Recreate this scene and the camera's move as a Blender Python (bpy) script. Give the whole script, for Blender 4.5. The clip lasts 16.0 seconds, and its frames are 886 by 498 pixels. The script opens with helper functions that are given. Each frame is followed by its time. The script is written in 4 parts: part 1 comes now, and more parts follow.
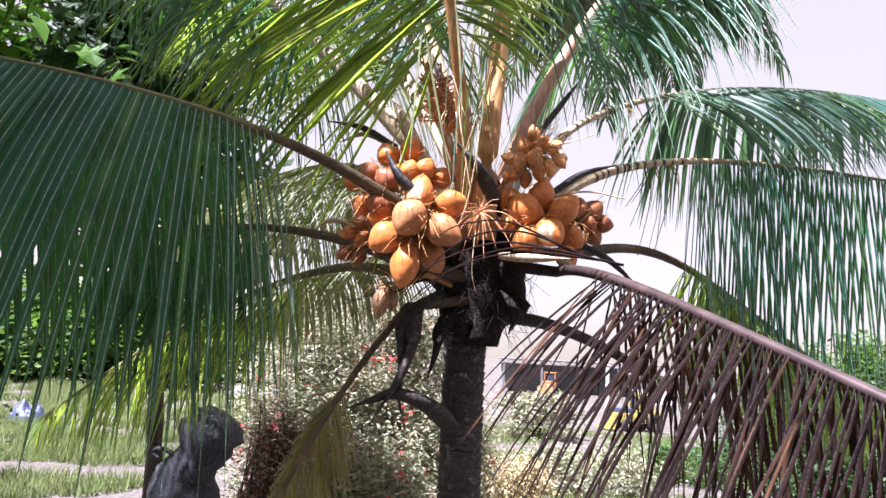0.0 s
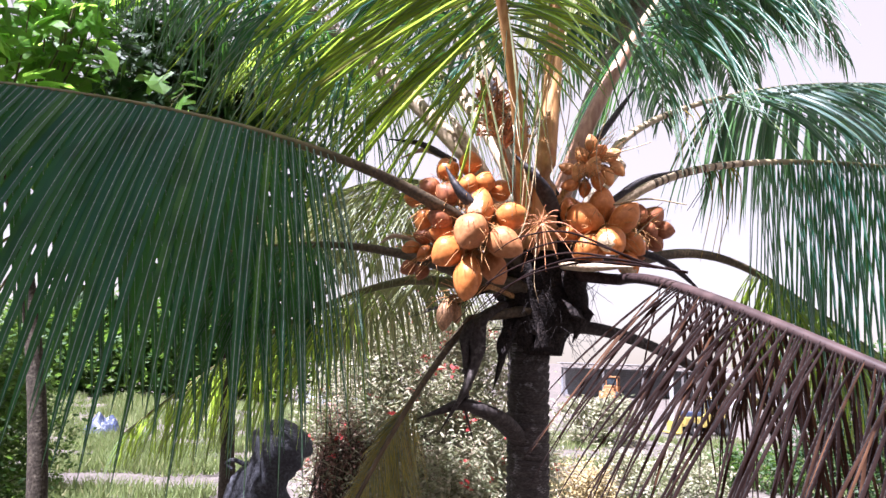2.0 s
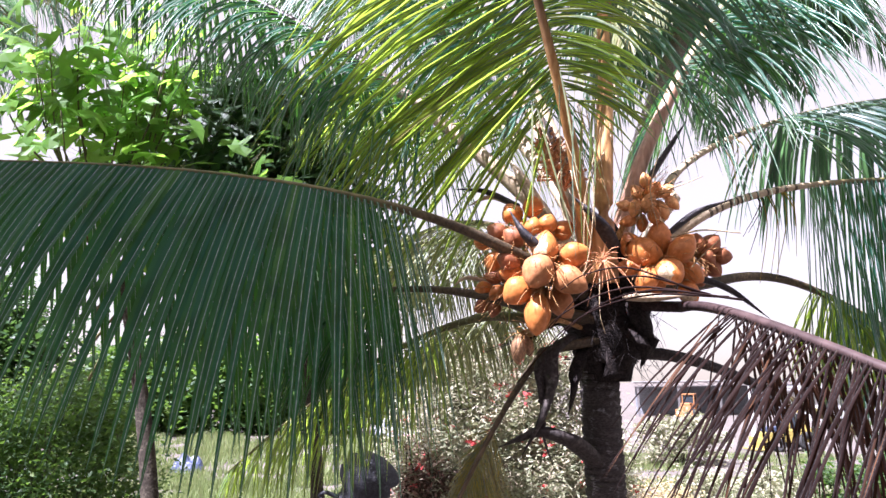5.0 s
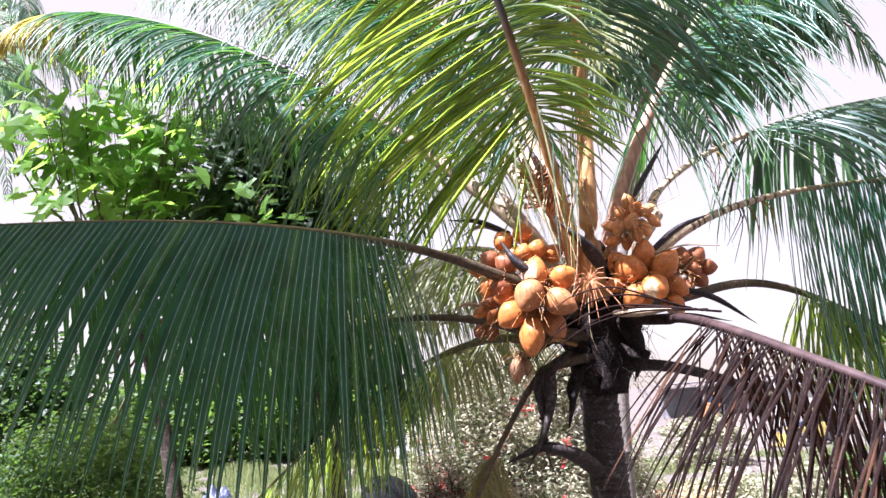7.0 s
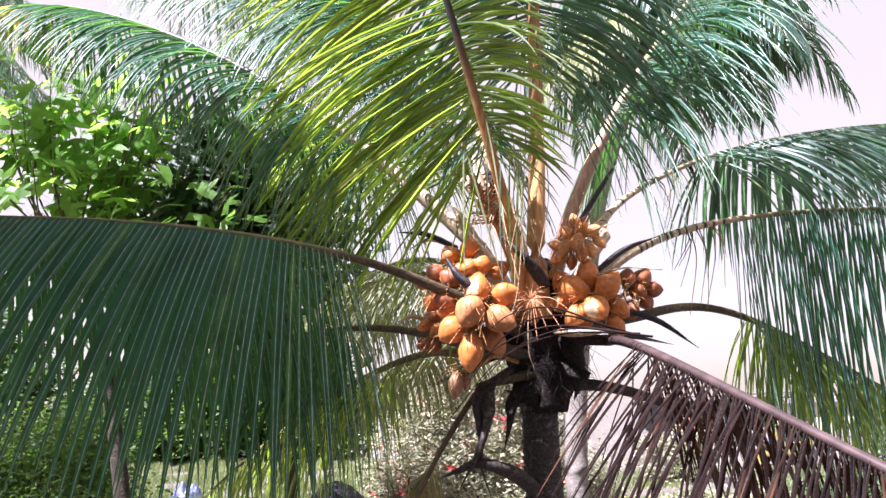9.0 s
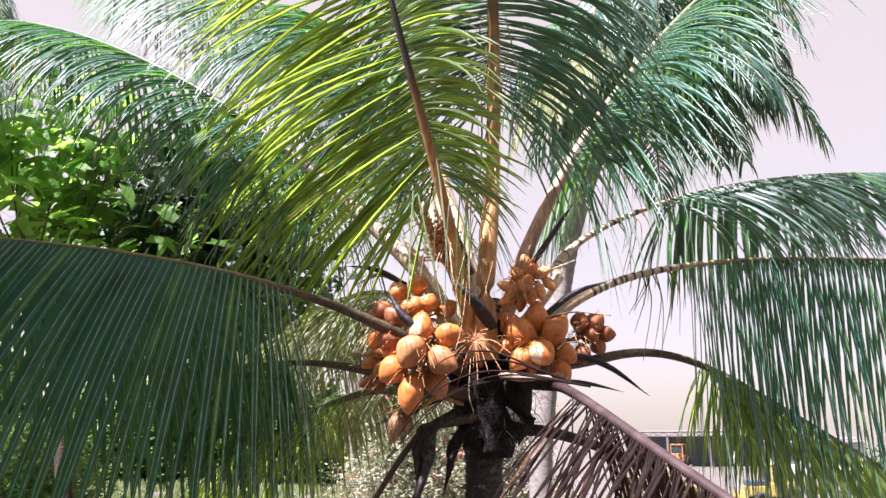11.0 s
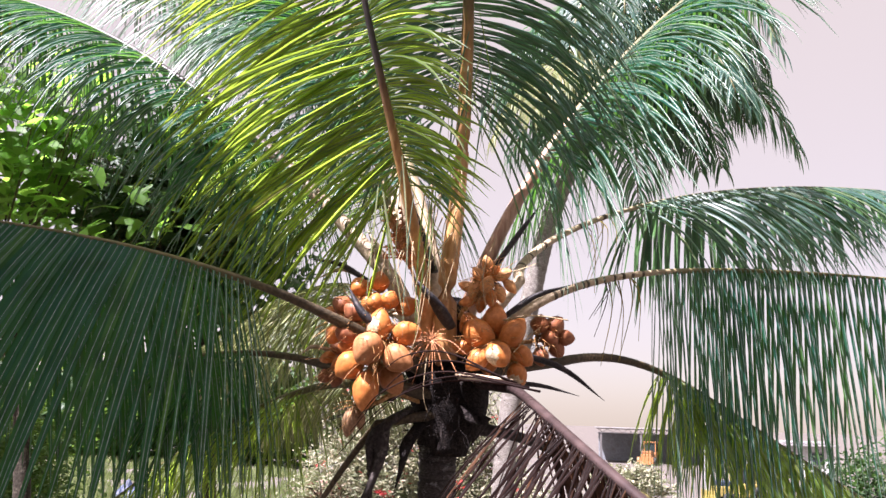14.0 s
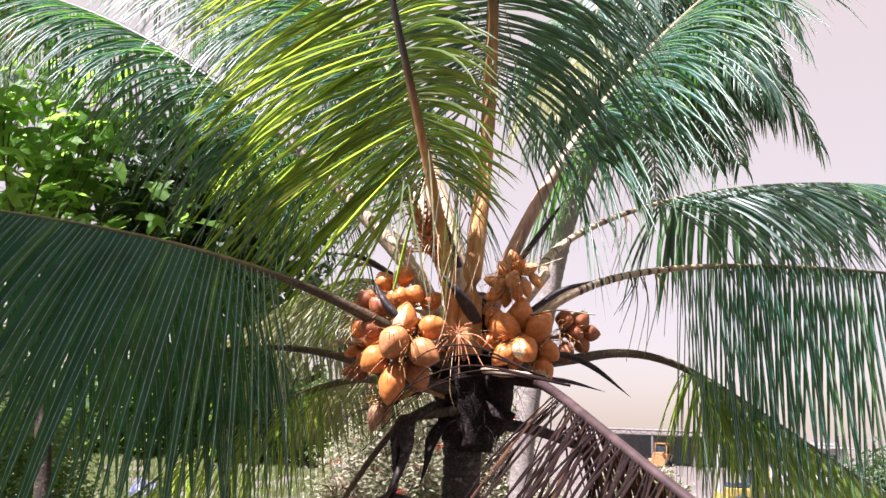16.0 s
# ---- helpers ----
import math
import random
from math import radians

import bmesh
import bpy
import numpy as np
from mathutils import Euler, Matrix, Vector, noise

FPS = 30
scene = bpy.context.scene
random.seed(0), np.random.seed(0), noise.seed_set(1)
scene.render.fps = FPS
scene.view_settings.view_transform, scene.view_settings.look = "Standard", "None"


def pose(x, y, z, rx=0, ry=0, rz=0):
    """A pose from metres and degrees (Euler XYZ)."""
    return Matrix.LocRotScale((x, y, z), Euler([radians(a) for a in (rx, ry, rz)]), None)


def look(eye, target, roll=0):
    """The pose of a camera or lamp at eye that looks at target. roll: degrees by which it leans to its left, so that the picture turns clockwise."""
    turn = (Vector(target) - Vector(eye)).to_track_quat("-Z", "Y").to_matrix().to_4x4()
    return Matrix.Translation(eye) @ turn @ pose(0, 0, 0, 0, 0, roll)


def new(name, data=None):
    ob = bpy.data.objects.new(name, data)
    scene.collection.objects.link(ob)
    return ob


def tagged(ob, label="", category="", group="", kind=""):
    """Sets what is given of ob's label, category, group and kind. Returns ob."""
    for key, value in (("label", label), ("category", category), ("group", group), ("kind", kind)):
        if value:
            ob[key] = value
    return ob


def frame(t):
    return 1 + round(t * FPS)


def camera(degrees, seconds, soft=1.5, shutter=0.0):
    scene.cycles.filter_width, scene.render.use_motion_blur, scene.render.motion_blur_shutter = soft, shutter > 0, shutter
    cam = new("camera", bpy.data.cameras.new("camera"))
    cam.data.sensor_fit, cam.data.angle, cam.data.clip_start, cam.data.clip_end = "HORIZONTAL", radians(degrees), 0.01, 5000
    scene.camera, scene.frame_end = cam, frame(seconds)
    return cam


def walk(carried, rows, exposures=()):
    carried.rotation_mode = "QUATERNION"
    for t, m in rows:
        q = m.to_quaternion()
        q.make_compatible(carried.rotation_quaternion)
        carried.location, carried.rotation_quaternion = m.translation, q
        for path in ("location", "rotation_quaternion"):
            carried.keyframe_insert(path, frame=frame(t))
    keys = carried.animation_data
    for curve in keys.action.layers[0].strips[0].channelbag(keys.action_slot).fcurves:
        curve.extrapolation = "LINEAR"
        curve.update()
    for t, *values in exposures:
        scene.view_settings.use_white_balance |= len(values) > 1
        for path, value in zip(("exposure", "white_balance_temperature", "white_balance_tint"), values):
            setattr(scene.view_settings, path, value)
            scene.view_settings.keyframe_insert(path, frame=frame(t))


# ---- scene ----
import functools

cam = camera(61.4, 16.0)
PATH = [
    (0, (0.017, -3.391, 3.427), (-0.092, -1.414, 3.708), 3.0),
    (0.5, (0.019, -3.401, 3.433), (-0.113, -1.426, 3.718), 2.8),
    (1, (0.013, -3.403, 3.438), (-0.155, -1.431, 3.725), 2.7),
    (1.5, (-0.009, -3.429, 3.432), (-0.212, -1.46, 3.723), 2.1),
    (2, (-0.008, -3.449, 3.447), (-0.265, -1.487, 3.739), 1.8),
    (2.5, (-0.02, -3.48, 3.454), (-0.32, -1.524, 3.749), 1.5),
    (3, (-0.034, -3.539, 3.466), (-0.388, -1.592, 3.755), 0.8),
    (3.5, (-0.043, -3.585, 3.471), (-0.405, -1.637, 3.748), 0.7),
    (4, (-0.048, -3.647, 3.477), (-0.431, -1.707, 3.78), 0.6),
    (6.5, (0.123, -3.93, 3.479), (-0.327, -2.021, 3.875), -4.1),
    (7, (0.145, -3.968, 3.513), (-0.305, -2.061, 3.914), -4.7),
    (7.5, (0.185, -3.974, 3.532), (-0.26, -2.067, 3.94), -4.2),
    (8, (0.236, -3.948, 3.51), (-0.203, -2.045, 3.938), -3.7),
    (8.5, (0.308, -3.939, 3.526), (-0.119, -2.029, 3.937), -2.9),
    (9, (0.367, -3.933, 3.544), (-0.049, -2.02, 3.954), -2.4),
    (9.5, (0.423, -3.915, 3.594), (0.01, -2.006, 4.022), -1.9),
    (10, (0.496, -3.869, 3.622), (0.089, -1.962, 4.064), -0.3),
    (12.5, (0.699, -3.798, 3.615), (0.317, -1.9, 4.115), -0.7),
    (13, (0.729, -3.82, 3.694), (0.356, -1.909, 4.15), 0.3),
    (13.5, (0.716, -3.816, 3.701), (0.349, -1.903, 4.155), 1.4),
    (14, (0.719, -3.812, 3.668), (0.359, -1.896, 4.115), 1.9),
    (14.5, (0.701, -3.787, 3.606), (0.333, -1.877, 4.071), 1.4),
    (15, (0.64, -3.812, 3.664), (0.257, -1.899, 4.105), 2.1),
    (15.5, (0.631, -3.793, 3.634), (0.239, -1.884, 4.083), 2.3),
    (16, (0.634, -3.797, 3.638), (0.248, -1.886, 4.085), 2.2),
]
walk(cam, [(t, look(eye, target, roll)) for t, eye, target, roll in PATH],
     exposures=((0, 2.32, 5480, 27), (4, 2.44, 5480, 30), (8, 2.42, 5540, 30), (12, 2.16, 5760, 28), (16, 2.12, 5860, 29)))

# ---- world, sun, exposure ----
world = bpy.data.worlds.new("world")
scene.world = world
world.use_nodes = True
wn, wl = world.node_tree.nodes, world.node_tree.links
sky = wn.new("ShaderNodeTexSky")
sky.sky_type = "NISHITA"
sky.sun_disc = False
sky.sun_elevation = radians(62)
sky.sun_rotation = radians(-140)
sky.air_density, sky.dust_density, sky.ozone_density = 0.7, 3.0, 0.3
haze = wn.new("ShaderNodeMix")
haze.data_type = "RGBA"
haze.inputs[0].default_value = 0.82
haze.inputs[7].default_value = (2.14, 1.82, 1.27, 1)
wl.new(sky.outputs[0], haze.inputs[6])
wl.new(haze.outputs[2], wn["Background"].inputs[0])
wn["Background"].inputs[1].default_value = 0.098

sun_data = bpy.data.lights.new("sun", "SUN")
sun_data.energy, sun_data.angle, sun_data.color = 5.0, radians(0.55), (1.0, 0.95, 0.86)
sun = new("sun", sun_data)
sun.matrix_world = look((-5.2, -5.6, 17.6), (0, 0.6, 2.5))


# ---- materials ----
def blend(nodes, links, fac, a, b):
    m = nodes.new("ShaderNodeMix")
    m.data_type = "RGBA"
    if isinstance(fac, (int, float)):
        m.inputs[0].default_value = fac
    else:
        links.new(fac, m.inputs[0])
    for k, v in ((6, a), (7, b)):
        if isinstance(v, tuple):
            m.inputs[k].default_value = (*v, 1)
        else:
            links.new(v, m.inputs[k])
    return m.outputs[2]


def ramp(nodes, links, src, lo, hi):
    r = nodes.new("ShaderNodeMapRange")
    r.inputs[1].default_value, r.inputs[2].default_value = lo, hi
    links.new(src, r.inputs[0])
    return r.outputs[0]


def noise_tex(nodes, links, scale, detail=4.0, stretch=None):
    n = nodes.new("ShaderNodeTexNoise")
    n.inputs["Scale"].default_value, n.inputs["Detail"].default_value = scale, detail
    co = nodes.new("ShaderNodeTexCoord")
    if stretch:
        mp = nodes.new("ShaderNodeMapping")
        mp.inputs["Scale"].default_value = stretch
        links.new(co.outputs["Object"], mp.inputs[0])
        links.new(mp.outputs[0], n.inputs[0])
    else:
        links.new(co.outputs["Object"], n.inputs[0])
    return n.outputs[0]


def piece_random(nodes, links):
    """A value that differs from piece to piece, joined or apart."""
    g, o = nodes.new("ShaderNodeNewGeometry"), nodes.new("ShaderNodeObjectInfo")
    a, f = nodes.new("ShaderNodeMath"), nodes.new("ShaderNodeMath")
    a.operation, f.operation = "ADD", "FRACT"
    links.new(g.outputs["Random Per Island"], a.inputs[0])
    links.new(o.outputs["Random"], a.inputs[1])
    links.new(a.outputs[0], f.inputs[0])
    return f.outputs[0]


COLOURS = {}


def surface(name, a, b, scale=8, rough=0.6, c=None, fine=60, bump=0.3, vary=0.0, stretch=None, metal=0.0, spec=0.5, grit=0.55):
    """A grainy surface: two colours over broad noise, a third in stains, fine grain and relief."""
    m = bpy.data.materials.new(name)
    m.use_nodes = True
    COLOURS[name] = (a, b)
    n, l = m.node_tree.nodes, m.node_tree.links
    p = n["Principled BSDF"]
    broad = noise_tex(n, l, scale, 5, stretch)
    grain = noise_tex(n, l, fine, 3, stretch)
    col = blend(n, l, ramp(n, l, broad, 0.35, 0.65), a, b)
    if c:
        stain = noise_tex(n, l, scale * 2.3, 6)
        col = blend(n, l, ramp(n, l, stain, 0.56, 0.68), col, c)
    dark = tuple(v * grit for v in a)
    col = blend(n, l, ramp(n, l, grain, 0.62, 0.35), dark, col)
    if vary:
        h = n.new("ShaderNodeHueSaturation")
        rnd = piece_random(n, l)
        l.new(ramp(n, l, rnd, -0.0001, 1.0), h.inputs["Fac"])
        v = n.new("ShaderNodeMapRange")
        v.inputs[3].default_value, v.inputs[4].default_value = 1 - vary, 1 + vary
        l.new(rnd, v.inputs[0])
        h.inputs["Fac"].default_value = 1
        l.new(v.outputs[0], h.inputs["Value"])
        l.new(col, h.inputs["Color"])
        col = h.outputs[0]
    l.new(col, p.inputs["Base Color"])
    p.inputs["Roughness"].default_value = rough
    p.inputs["Metallic"].default_value = metal
    p.inputs["Specular IOR Level"].default_value = spec
    if bump:
        bp = n.new("ShaderNodeBump")
        bp.inputs["Strength"].default_value = bump
        bp.inputs["Distance"].default_value = 0.01
        l.new(grain, bp.inputs["Height"])
        l.new(bp.outputs[0], p.inputs["Normal"])
    return m


@functools.cache
def graded(stem, rib):
    """A frond's stem whose colour passes gradually into that of its midrib."""
    m = bpy.data.materials[stem].copy()
    m.name = stem + "_graded"
    n, l = m.node_tree.nodes, m.node_tree.links
    p, out = n["Principled BSDF"], n["Material Output"]
    q = n.new("ShaderNodeBsdfPrincipled")
    l.new(blend(n, l, ramp(n, l, noise_tex(n, l, 14), 0.35, 0.65), *COLOURS[rib]), q.inputs["Base Color"])
    q.inputs["Roughness"].default_value, q.inputs["Specular IOR Level"].default_value = 0.5, 0.3
    at = n.new("ShaderNodeAttribute")
    at.attribute_name = "along"
    mx = n.new("ShaderNodeMixShader")
    l.new(at.outputs["Fac"], mx.inputs[0])
    l.new(p.outputs[0], mx.inputs[1])
    l.new(q.outputs[0], mx.inputs[2])
    l.new(mx.outputs[0], out.inputs[0])
    return m


def leaf(name, a, b, c, through_col, clear=0.35, rough=0.45, shine=0.28):
    """A leaf blade: colour varies from blade to blade and in blotches, light passes through."""
    m = bpy.data.materials.new(name)
    m.use_nodes = True
    n, l = m.node_tree.nodes, m.node_tree.links
    p, out = n["Principled BSDF"], n["Material Output"]
    rnd = piece_random(n, l)
    col = blend(n, l, ramp(n, l, rnd, 0.0, 0.8), a, b)
    col = blend(n, l, ramp(n, l, rnd, 0.86, 0.98), col, c)
    blot = noise_tex(n, l, 5, 4)
    col = blend(n, l, ramp(n, l, blot, 0.68, 0.45), tuple(v * 0.6 for v in a), col)
    l.new(col, p.inputs["Base Color"])
    p.inputs["Roughness"].default_value = rough
    p.inputs["Specular IOR Level"].default_value = shine
    t = n.new("ShaderNodeBsdfTranslucent")
    tcol = blend(n, l, ramp(n, l, rnd, 0.1, 0.9), through_col, tuple(v * 0.55 for v in through_col))
    l.new(tcol, t.inputs[0])
    mx = n.new("ShaderNodeMixShader")
    mx.inputs[0].default_value = clear
    l.new(p.outputs[0], mx.inputs[1])
    l.new(t.outputs[0], mx.inputs[2])
    l.new(mx.outputs[0], out.inputs[0])
    return m


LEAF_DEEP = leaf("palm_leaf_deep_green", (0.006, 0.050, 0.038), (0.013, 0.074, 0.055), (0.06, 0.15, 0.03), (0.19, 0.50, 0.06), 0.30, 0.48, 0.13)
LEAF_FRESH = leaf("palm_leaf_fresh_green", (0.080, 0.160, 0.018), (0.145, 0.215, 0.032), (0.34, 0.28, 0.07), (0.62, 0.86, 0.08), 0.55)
LEAF_PALE = leaf("palm_leaf_pale_green", (0.19, 0.22, 0.085), (0.29, 0.29, 0.13), (0.38, 0.32, 0.16), (0.66, 0.70, 0.27), 0.46)
LEAF_BLUE = leaf("palm_leaf_glossy_green", (0.028, 0.082, 0.074), (0.058, 0.125, 0.104), (0.17, 0.22, 0.08), (0.24, 0.50, 0.17), 0.36, 0.40, 0.42)
LEAF_YELLOW = leaf("palm_leaf_yellowing", (0.28, 0.23, 0.05), (0.42, 0.32, 0.08), (0.32, 0.17, 0.045), (0.66, 0.54, 0.10), 0.48)
LEAF_DEAD = leaf("palm_leaf_dead_brown", (0.016, 0.010, 0.0095), (0.034, 0.020, 0.017), (0.14, 0.07, 0.038), (0.22, 0.10, 0.06), 0.22, 0.75, 0.06)
LEAF_BROAD = leaf("broad_leaf_green", (0.075, 0.17, 0.026), (0.11, 0.22, 0.035), (0.15, 0.27, 0.045), (0.44, 0.78, 0.09), 0.56)
LEAF_BUSH = leaf("bush_leaf_dusty_green", (0.17, 0.20, 0.11), (0.42, 0.38, 0.27), (0.60, 0.50, 0.37), (0.36, 0.38, 0.19), 0.3, 0.6)
LEAF_HEDGE = leaf("hedge_leaf_green", (0.022, 0.058, 0.017), (0.050, 0.10, 0.024), (0.12, 0.17, 0.04), (0.22, 0.40, 0.05), 0.34, 0.55)
# Leaf green lowered so the colour itself carries the crown's and hedges' shade.
LEAF_SHADE_TONED = leaf("shady_leaf", (0.018, 0.045, 0.016), (0.034, 0.070, 0.022), (0.08, 0.14, 0.035), (0.14, 0.28, 0.05), 0.26, 0.5)
PETAL = leaf("red_petal", (0.50, 0.05, 0.05), (0.62, 0.10, 0.09), (0.6, 0.22, 0.18), (0.7, 0.12, 0.1), 0.35, 0.6)
LEAF_SUNNY = leaf("sunlit_leaf", (0.09, 0.18, 0.03), (0.15, 0.25, 0.045), (0.26, 0.30, 0.08), (0.45, 0.65, 0.09), 0.42, 0.55)
GRASS = leaf("grass_blade", (0.11, 0.15, 0.055), (0.19, 0.22, 0.085), (0.32, 0.29, 0.14), (0.30, 0.40, 0.12), 0.34, 0.6)

RACHIS = surface("palm_stem_green", (0.10, 0.10, 0.035), (0.17, 0.14, 0.055), 7, 0.5, (0.13, 0.07, 0.035), 70, 0.15, spec=0.3)
STEM_ORANGE = surface("palm_stem_orange", (0.50, 0.25, 0.085), (0.60, 0.36, 0.15), 6, 0.4, (0.40, 0.17, 0.06), 40, 0.08, stretch=(1, 1, 0.12), spec=0.35, grit=0.75)
STEM_ROSE = surface("palm_stem_rose", (0.40, 0.22, 0.14), (0.50, 0.32, 0.22), 6, 0.42, (0.27, 0.13, 0.08), 40, 0.08, stretch=(1, 1, 0.12), spec=0.35, grit=0.75)
STEM_BROWN = surface("palm_stem_brown", (0.075, 0.055, 0.032), (0.14, 0.10, 0.055), 7, 0.5, (0.045, 0.032, 0.022), 70, 0.2, spec=0.3)
STEM_PALE = surface("palm_stem_pale", (0.46, 0.35, 0.22), (0.57, 0.46, 0.33), 9, 0.45, (0.20, 0.14, 0.09), 60, 0.12, spec=0.35, grit=0.7)
VEIN = surface("palm_leaf_midrib", (0.15, 0.20, 0.13), (0.22, 0.26, 0.17), 9, 0.4, None, 60, 0.0, spec=0.4)
STEM_DARK = surface("palm_stem_dark", (0.034, 0.027, 0.025), (0.065, 0.052, 0.046), 9, 0.65, (0.13, 0.11, 0.10), 60, 0.4, spec=0.25)
STEM_DEAD = surface("palm_stem_dead", (0.036, 0.022, 0.021), (0.066, 0.042, 0.039), 9, 0.6, (0.025, 0.016, 0.015), 80, 0.6, spec=0.18)
BARK = surface("palm_bark", (0.048, 0.039, 0.036), (0.085, 0.070, 0.064), 10, 0.85, (0.22, 0.205, 0.20), 55, 0.7, stretch=(1, 1, 3), spec=0.35)
BARK_PALE = surface("palm_bark_pale", (0.26, 0.23, 0.20), (0.36, 0.33, 0.30), 10, 0.9, (0.16, 0.13, 0.11), 55, 0.6, stretch=(1, 1, 3), spec=0.2)
FIBRE = surface("palm_fibre", (0.020, 0.017, 0.017), (0.042, 0.033, 0.029), 14, 0.95, (0.05, 0.04, 0.032), 90, 0.9, spec=0.1)
NUT = surface("coconut_husk_orange", (0.50, 0.165, 0.036), (0.60, 0.235, 0.066), 9, 0.40, (0.36, 0.125, 0.042), 45, 0.08, vary=0.16, spec=0.3, grit=0.8)
NUT_TAN = surface("coconut_husk_tan", (0.40, 0.165, 0.06), (0.49, 0.225, 0.095), 12, 0.5, (0.32, 0.13, 0.055), 60, 0.08, vary=0.1, spec=0.3, grit=0.86)
NUT_YOUNG = surface("coconut_husk_young", (0.64, 0.29, 0.10), (0.74, 0.40, 0.17), 12, 0.5, (0.52, 0.21, 0.07), 60, 0.08, vary=0.12, spec=0.3, grit=0.86)
# Reddish husk, browned and darkened further to put shade into the colour.
NUT_RED_SHADE = surface("coconut_husk_reddish", (0.28, 0.095, 0.04), (0.38, 0.15, 0.06), 10, 0.5, (0.20, 0.08, 0.04), 60, 0.1, vary=0.15, spec=0.3, grit=0.8)
NUT_DRY = surface("coconut_husk_dry", (0.34, 0.18, 0.085), (0.44, 0.26, 0.13), 12, 0.75, (0.22, 0.13, 0.08), 80, 0.4)
CALYX = surface("coconut_calyx", (0.46, 0.27, 0.10), (0.58, 0.38, 0.18), 20, 0.6, (0.28, 0.15, 0.07), 80, 0.3)
SCAR = surface("peeled_husk_pale", (0.66, 0.49, 0.29), (0.76, 0.61, 0.42), 25, 0.6, (0.55, 0.34, 0.17), 90, 0.3)
FLOWER = surface("palm_flower_orange", (0.58, 0.25, 0.11), (0.70, 0.38, 0.19), 20, 0.55, (0.44, 0.18, 0.08), 80, 0.3, vary=0.2, spec=0.3, grit=0.75)
STRAND = surface("dry_strand", (0.45, 0.33, 0.17), (0.55, 0.43, 0.26), 20, 0.6, (0.30, 0.18, 0.09), 80, 0.2, vary=0.15)
STRAND_ORANGE = surface("bunch_stalk_orange", (0.44, 0.22, 0.07), (0.56, 0.34, 0.14), 14, 0.55, (0.30, 0.13, 0.05), 80, 0.2, vary=0.25, spec=0.3)
SPATHE = surface("spathe_dark", (0.025, 0.022, 0.026), (0.055, 0.046, 0.045), 9, 0.55, (0.10, 0.08, 0.07), 70, 0.3, spec=0.3)
WOOD = surface("twig_bark", (0.05, 0.04, 0.03), (0.09, 0.075, 0.055), 12, 0.85, (0.15, 0.13, 0.10), 60, 0.5, spec=0.2)
TWIG_DRY = surface("dry_twig", (0.36, 0.29, 0.19), (0.48, 0.40, 0.28), 12, 0.8, (0.24, 0.17, 0.11), 60, 0.4)
STUMP = surface("charred_stump", (0.028, 0.030, 0.040), (0.055, 0.055, 0.065), 9, 0.85, (0.10, 0.10, 0.11), 50, 0.8)
SOIL = surface("dry_soil", (0.11, 0.092, 0.080), (0.16, 0.135, 0.118), 0.35, 0.95, (0.06, 0.08, 0.04), 9, 0.4)
LEAF_STRAW = leaf("dry_straw", (0.36, 0.29, 0.13), (0.48, 0.39, 0.19), (0.30, 0.20, 0.10), (0.4, 0.32, 0.14), 0.2, 0.7)
LEAF_RUST = leaf("dry_reddish_leaf", (0.19, 0.11, 0.08), (0.33, 0.21, 0.155), (0.44, 0.17, 0.15), (0.28, 0.14, 0.10), 0.2, 0.7)
TARP = surface("blue_tarpaulin", (0.03, 0.045, 0.10), (0.06, 0.08, 0.15), 2, 0.5, (0.28, 0.29, 0.33), 14, 0.2)
CAR_PAINT = surface("pale_car_paint", (0.52, 0.55, 0.60), (0.58, 0.61, 0.66), 1, 0.25, None, 14, 0.0)
EARTH = surface("red_earth", (0.085, 0.052, 0.04), (0.16, 0.10, 0.078), 4, 0.95, (0.05, 0.033, 0.028), 30, 0.8)
TIN = surface("weathered_tin", (0.34, 0.33, 0.33), (0.46, 0.44, 0.43), 1.2, 0.5, (0.30, 0.22, 0.17), 12, 0.1, metal=0.3)
STEEL = surface("steel_truss", (0.20, 0.19, 0.19), (0.28, 0.27, 0.27), 3, 0.5, (0.24, 0.16, 0.11), 20, 0.1, metal=0.4)
WALL = surface("limewashed_wall", (0.52, 0.51, 0.50), (0.60, 0.59, 0.58), 1.5, 0.85, (0.40, 0.38, 0.36), 20, 0.2)
WALL_OLD = surface("old_limewash", (0.30, 0.29, 0.26), (0.40, 0.38, 0.34), 1.2, 0.9, (0.20, 0.19, 0.17), 20, 0.2)
# Sheet wall lightened to grey-blue, with the distance haze in its colour.
HAZED_WALL = surface("grey_sheet_wall", (0.22, 0.23, 0.25), (0.30, 0.31, 0.33), 1.0, 0.7, (0.18, 0.16, 0.15), 14, 0.2)
YELLOW = surface("yellow_paint", (0.40, 0.31, 0.07), (0.48, 0.38, 0.10), 2, 0.55, (0.26, 0.20, 0.09), 14, 0.05)
ORANGE = surface("orange_paint", (0.42, 0.18, 0.06), (0.50, 0.22, 0.08), 2, 0.5, (0.28, 0.13, 0.06), 14, 0.05)
BLUE = surface("blue_paint", (0.04, 0.055, 0.11), (0.06, 0.08, 0.15), 2, 0.5, (0.1, 0.1, 0.12), 14, 0.05)
RUBBER = surface("rubber", (0.02, 0.02, 0.02), (0.04, 0.04, 0.04), 6, 0.85, (0.09, 0.08, 0.07), 30, 0.4)
GLASS_DARK = surface("dark_window", (0.03, 0.04, 0.05), (0.05, 0.06, 0.08), 1, 0.08, None, 5, 0.0)


# ---- building blocks ----
VEIN_PALE = surface("palm_leaf_midrib_pale", (0.22, 0.31, 0.25), (0.34, 0.41, 0.33), 9, 0.4, None, 60, 0.0, spec=0.4)


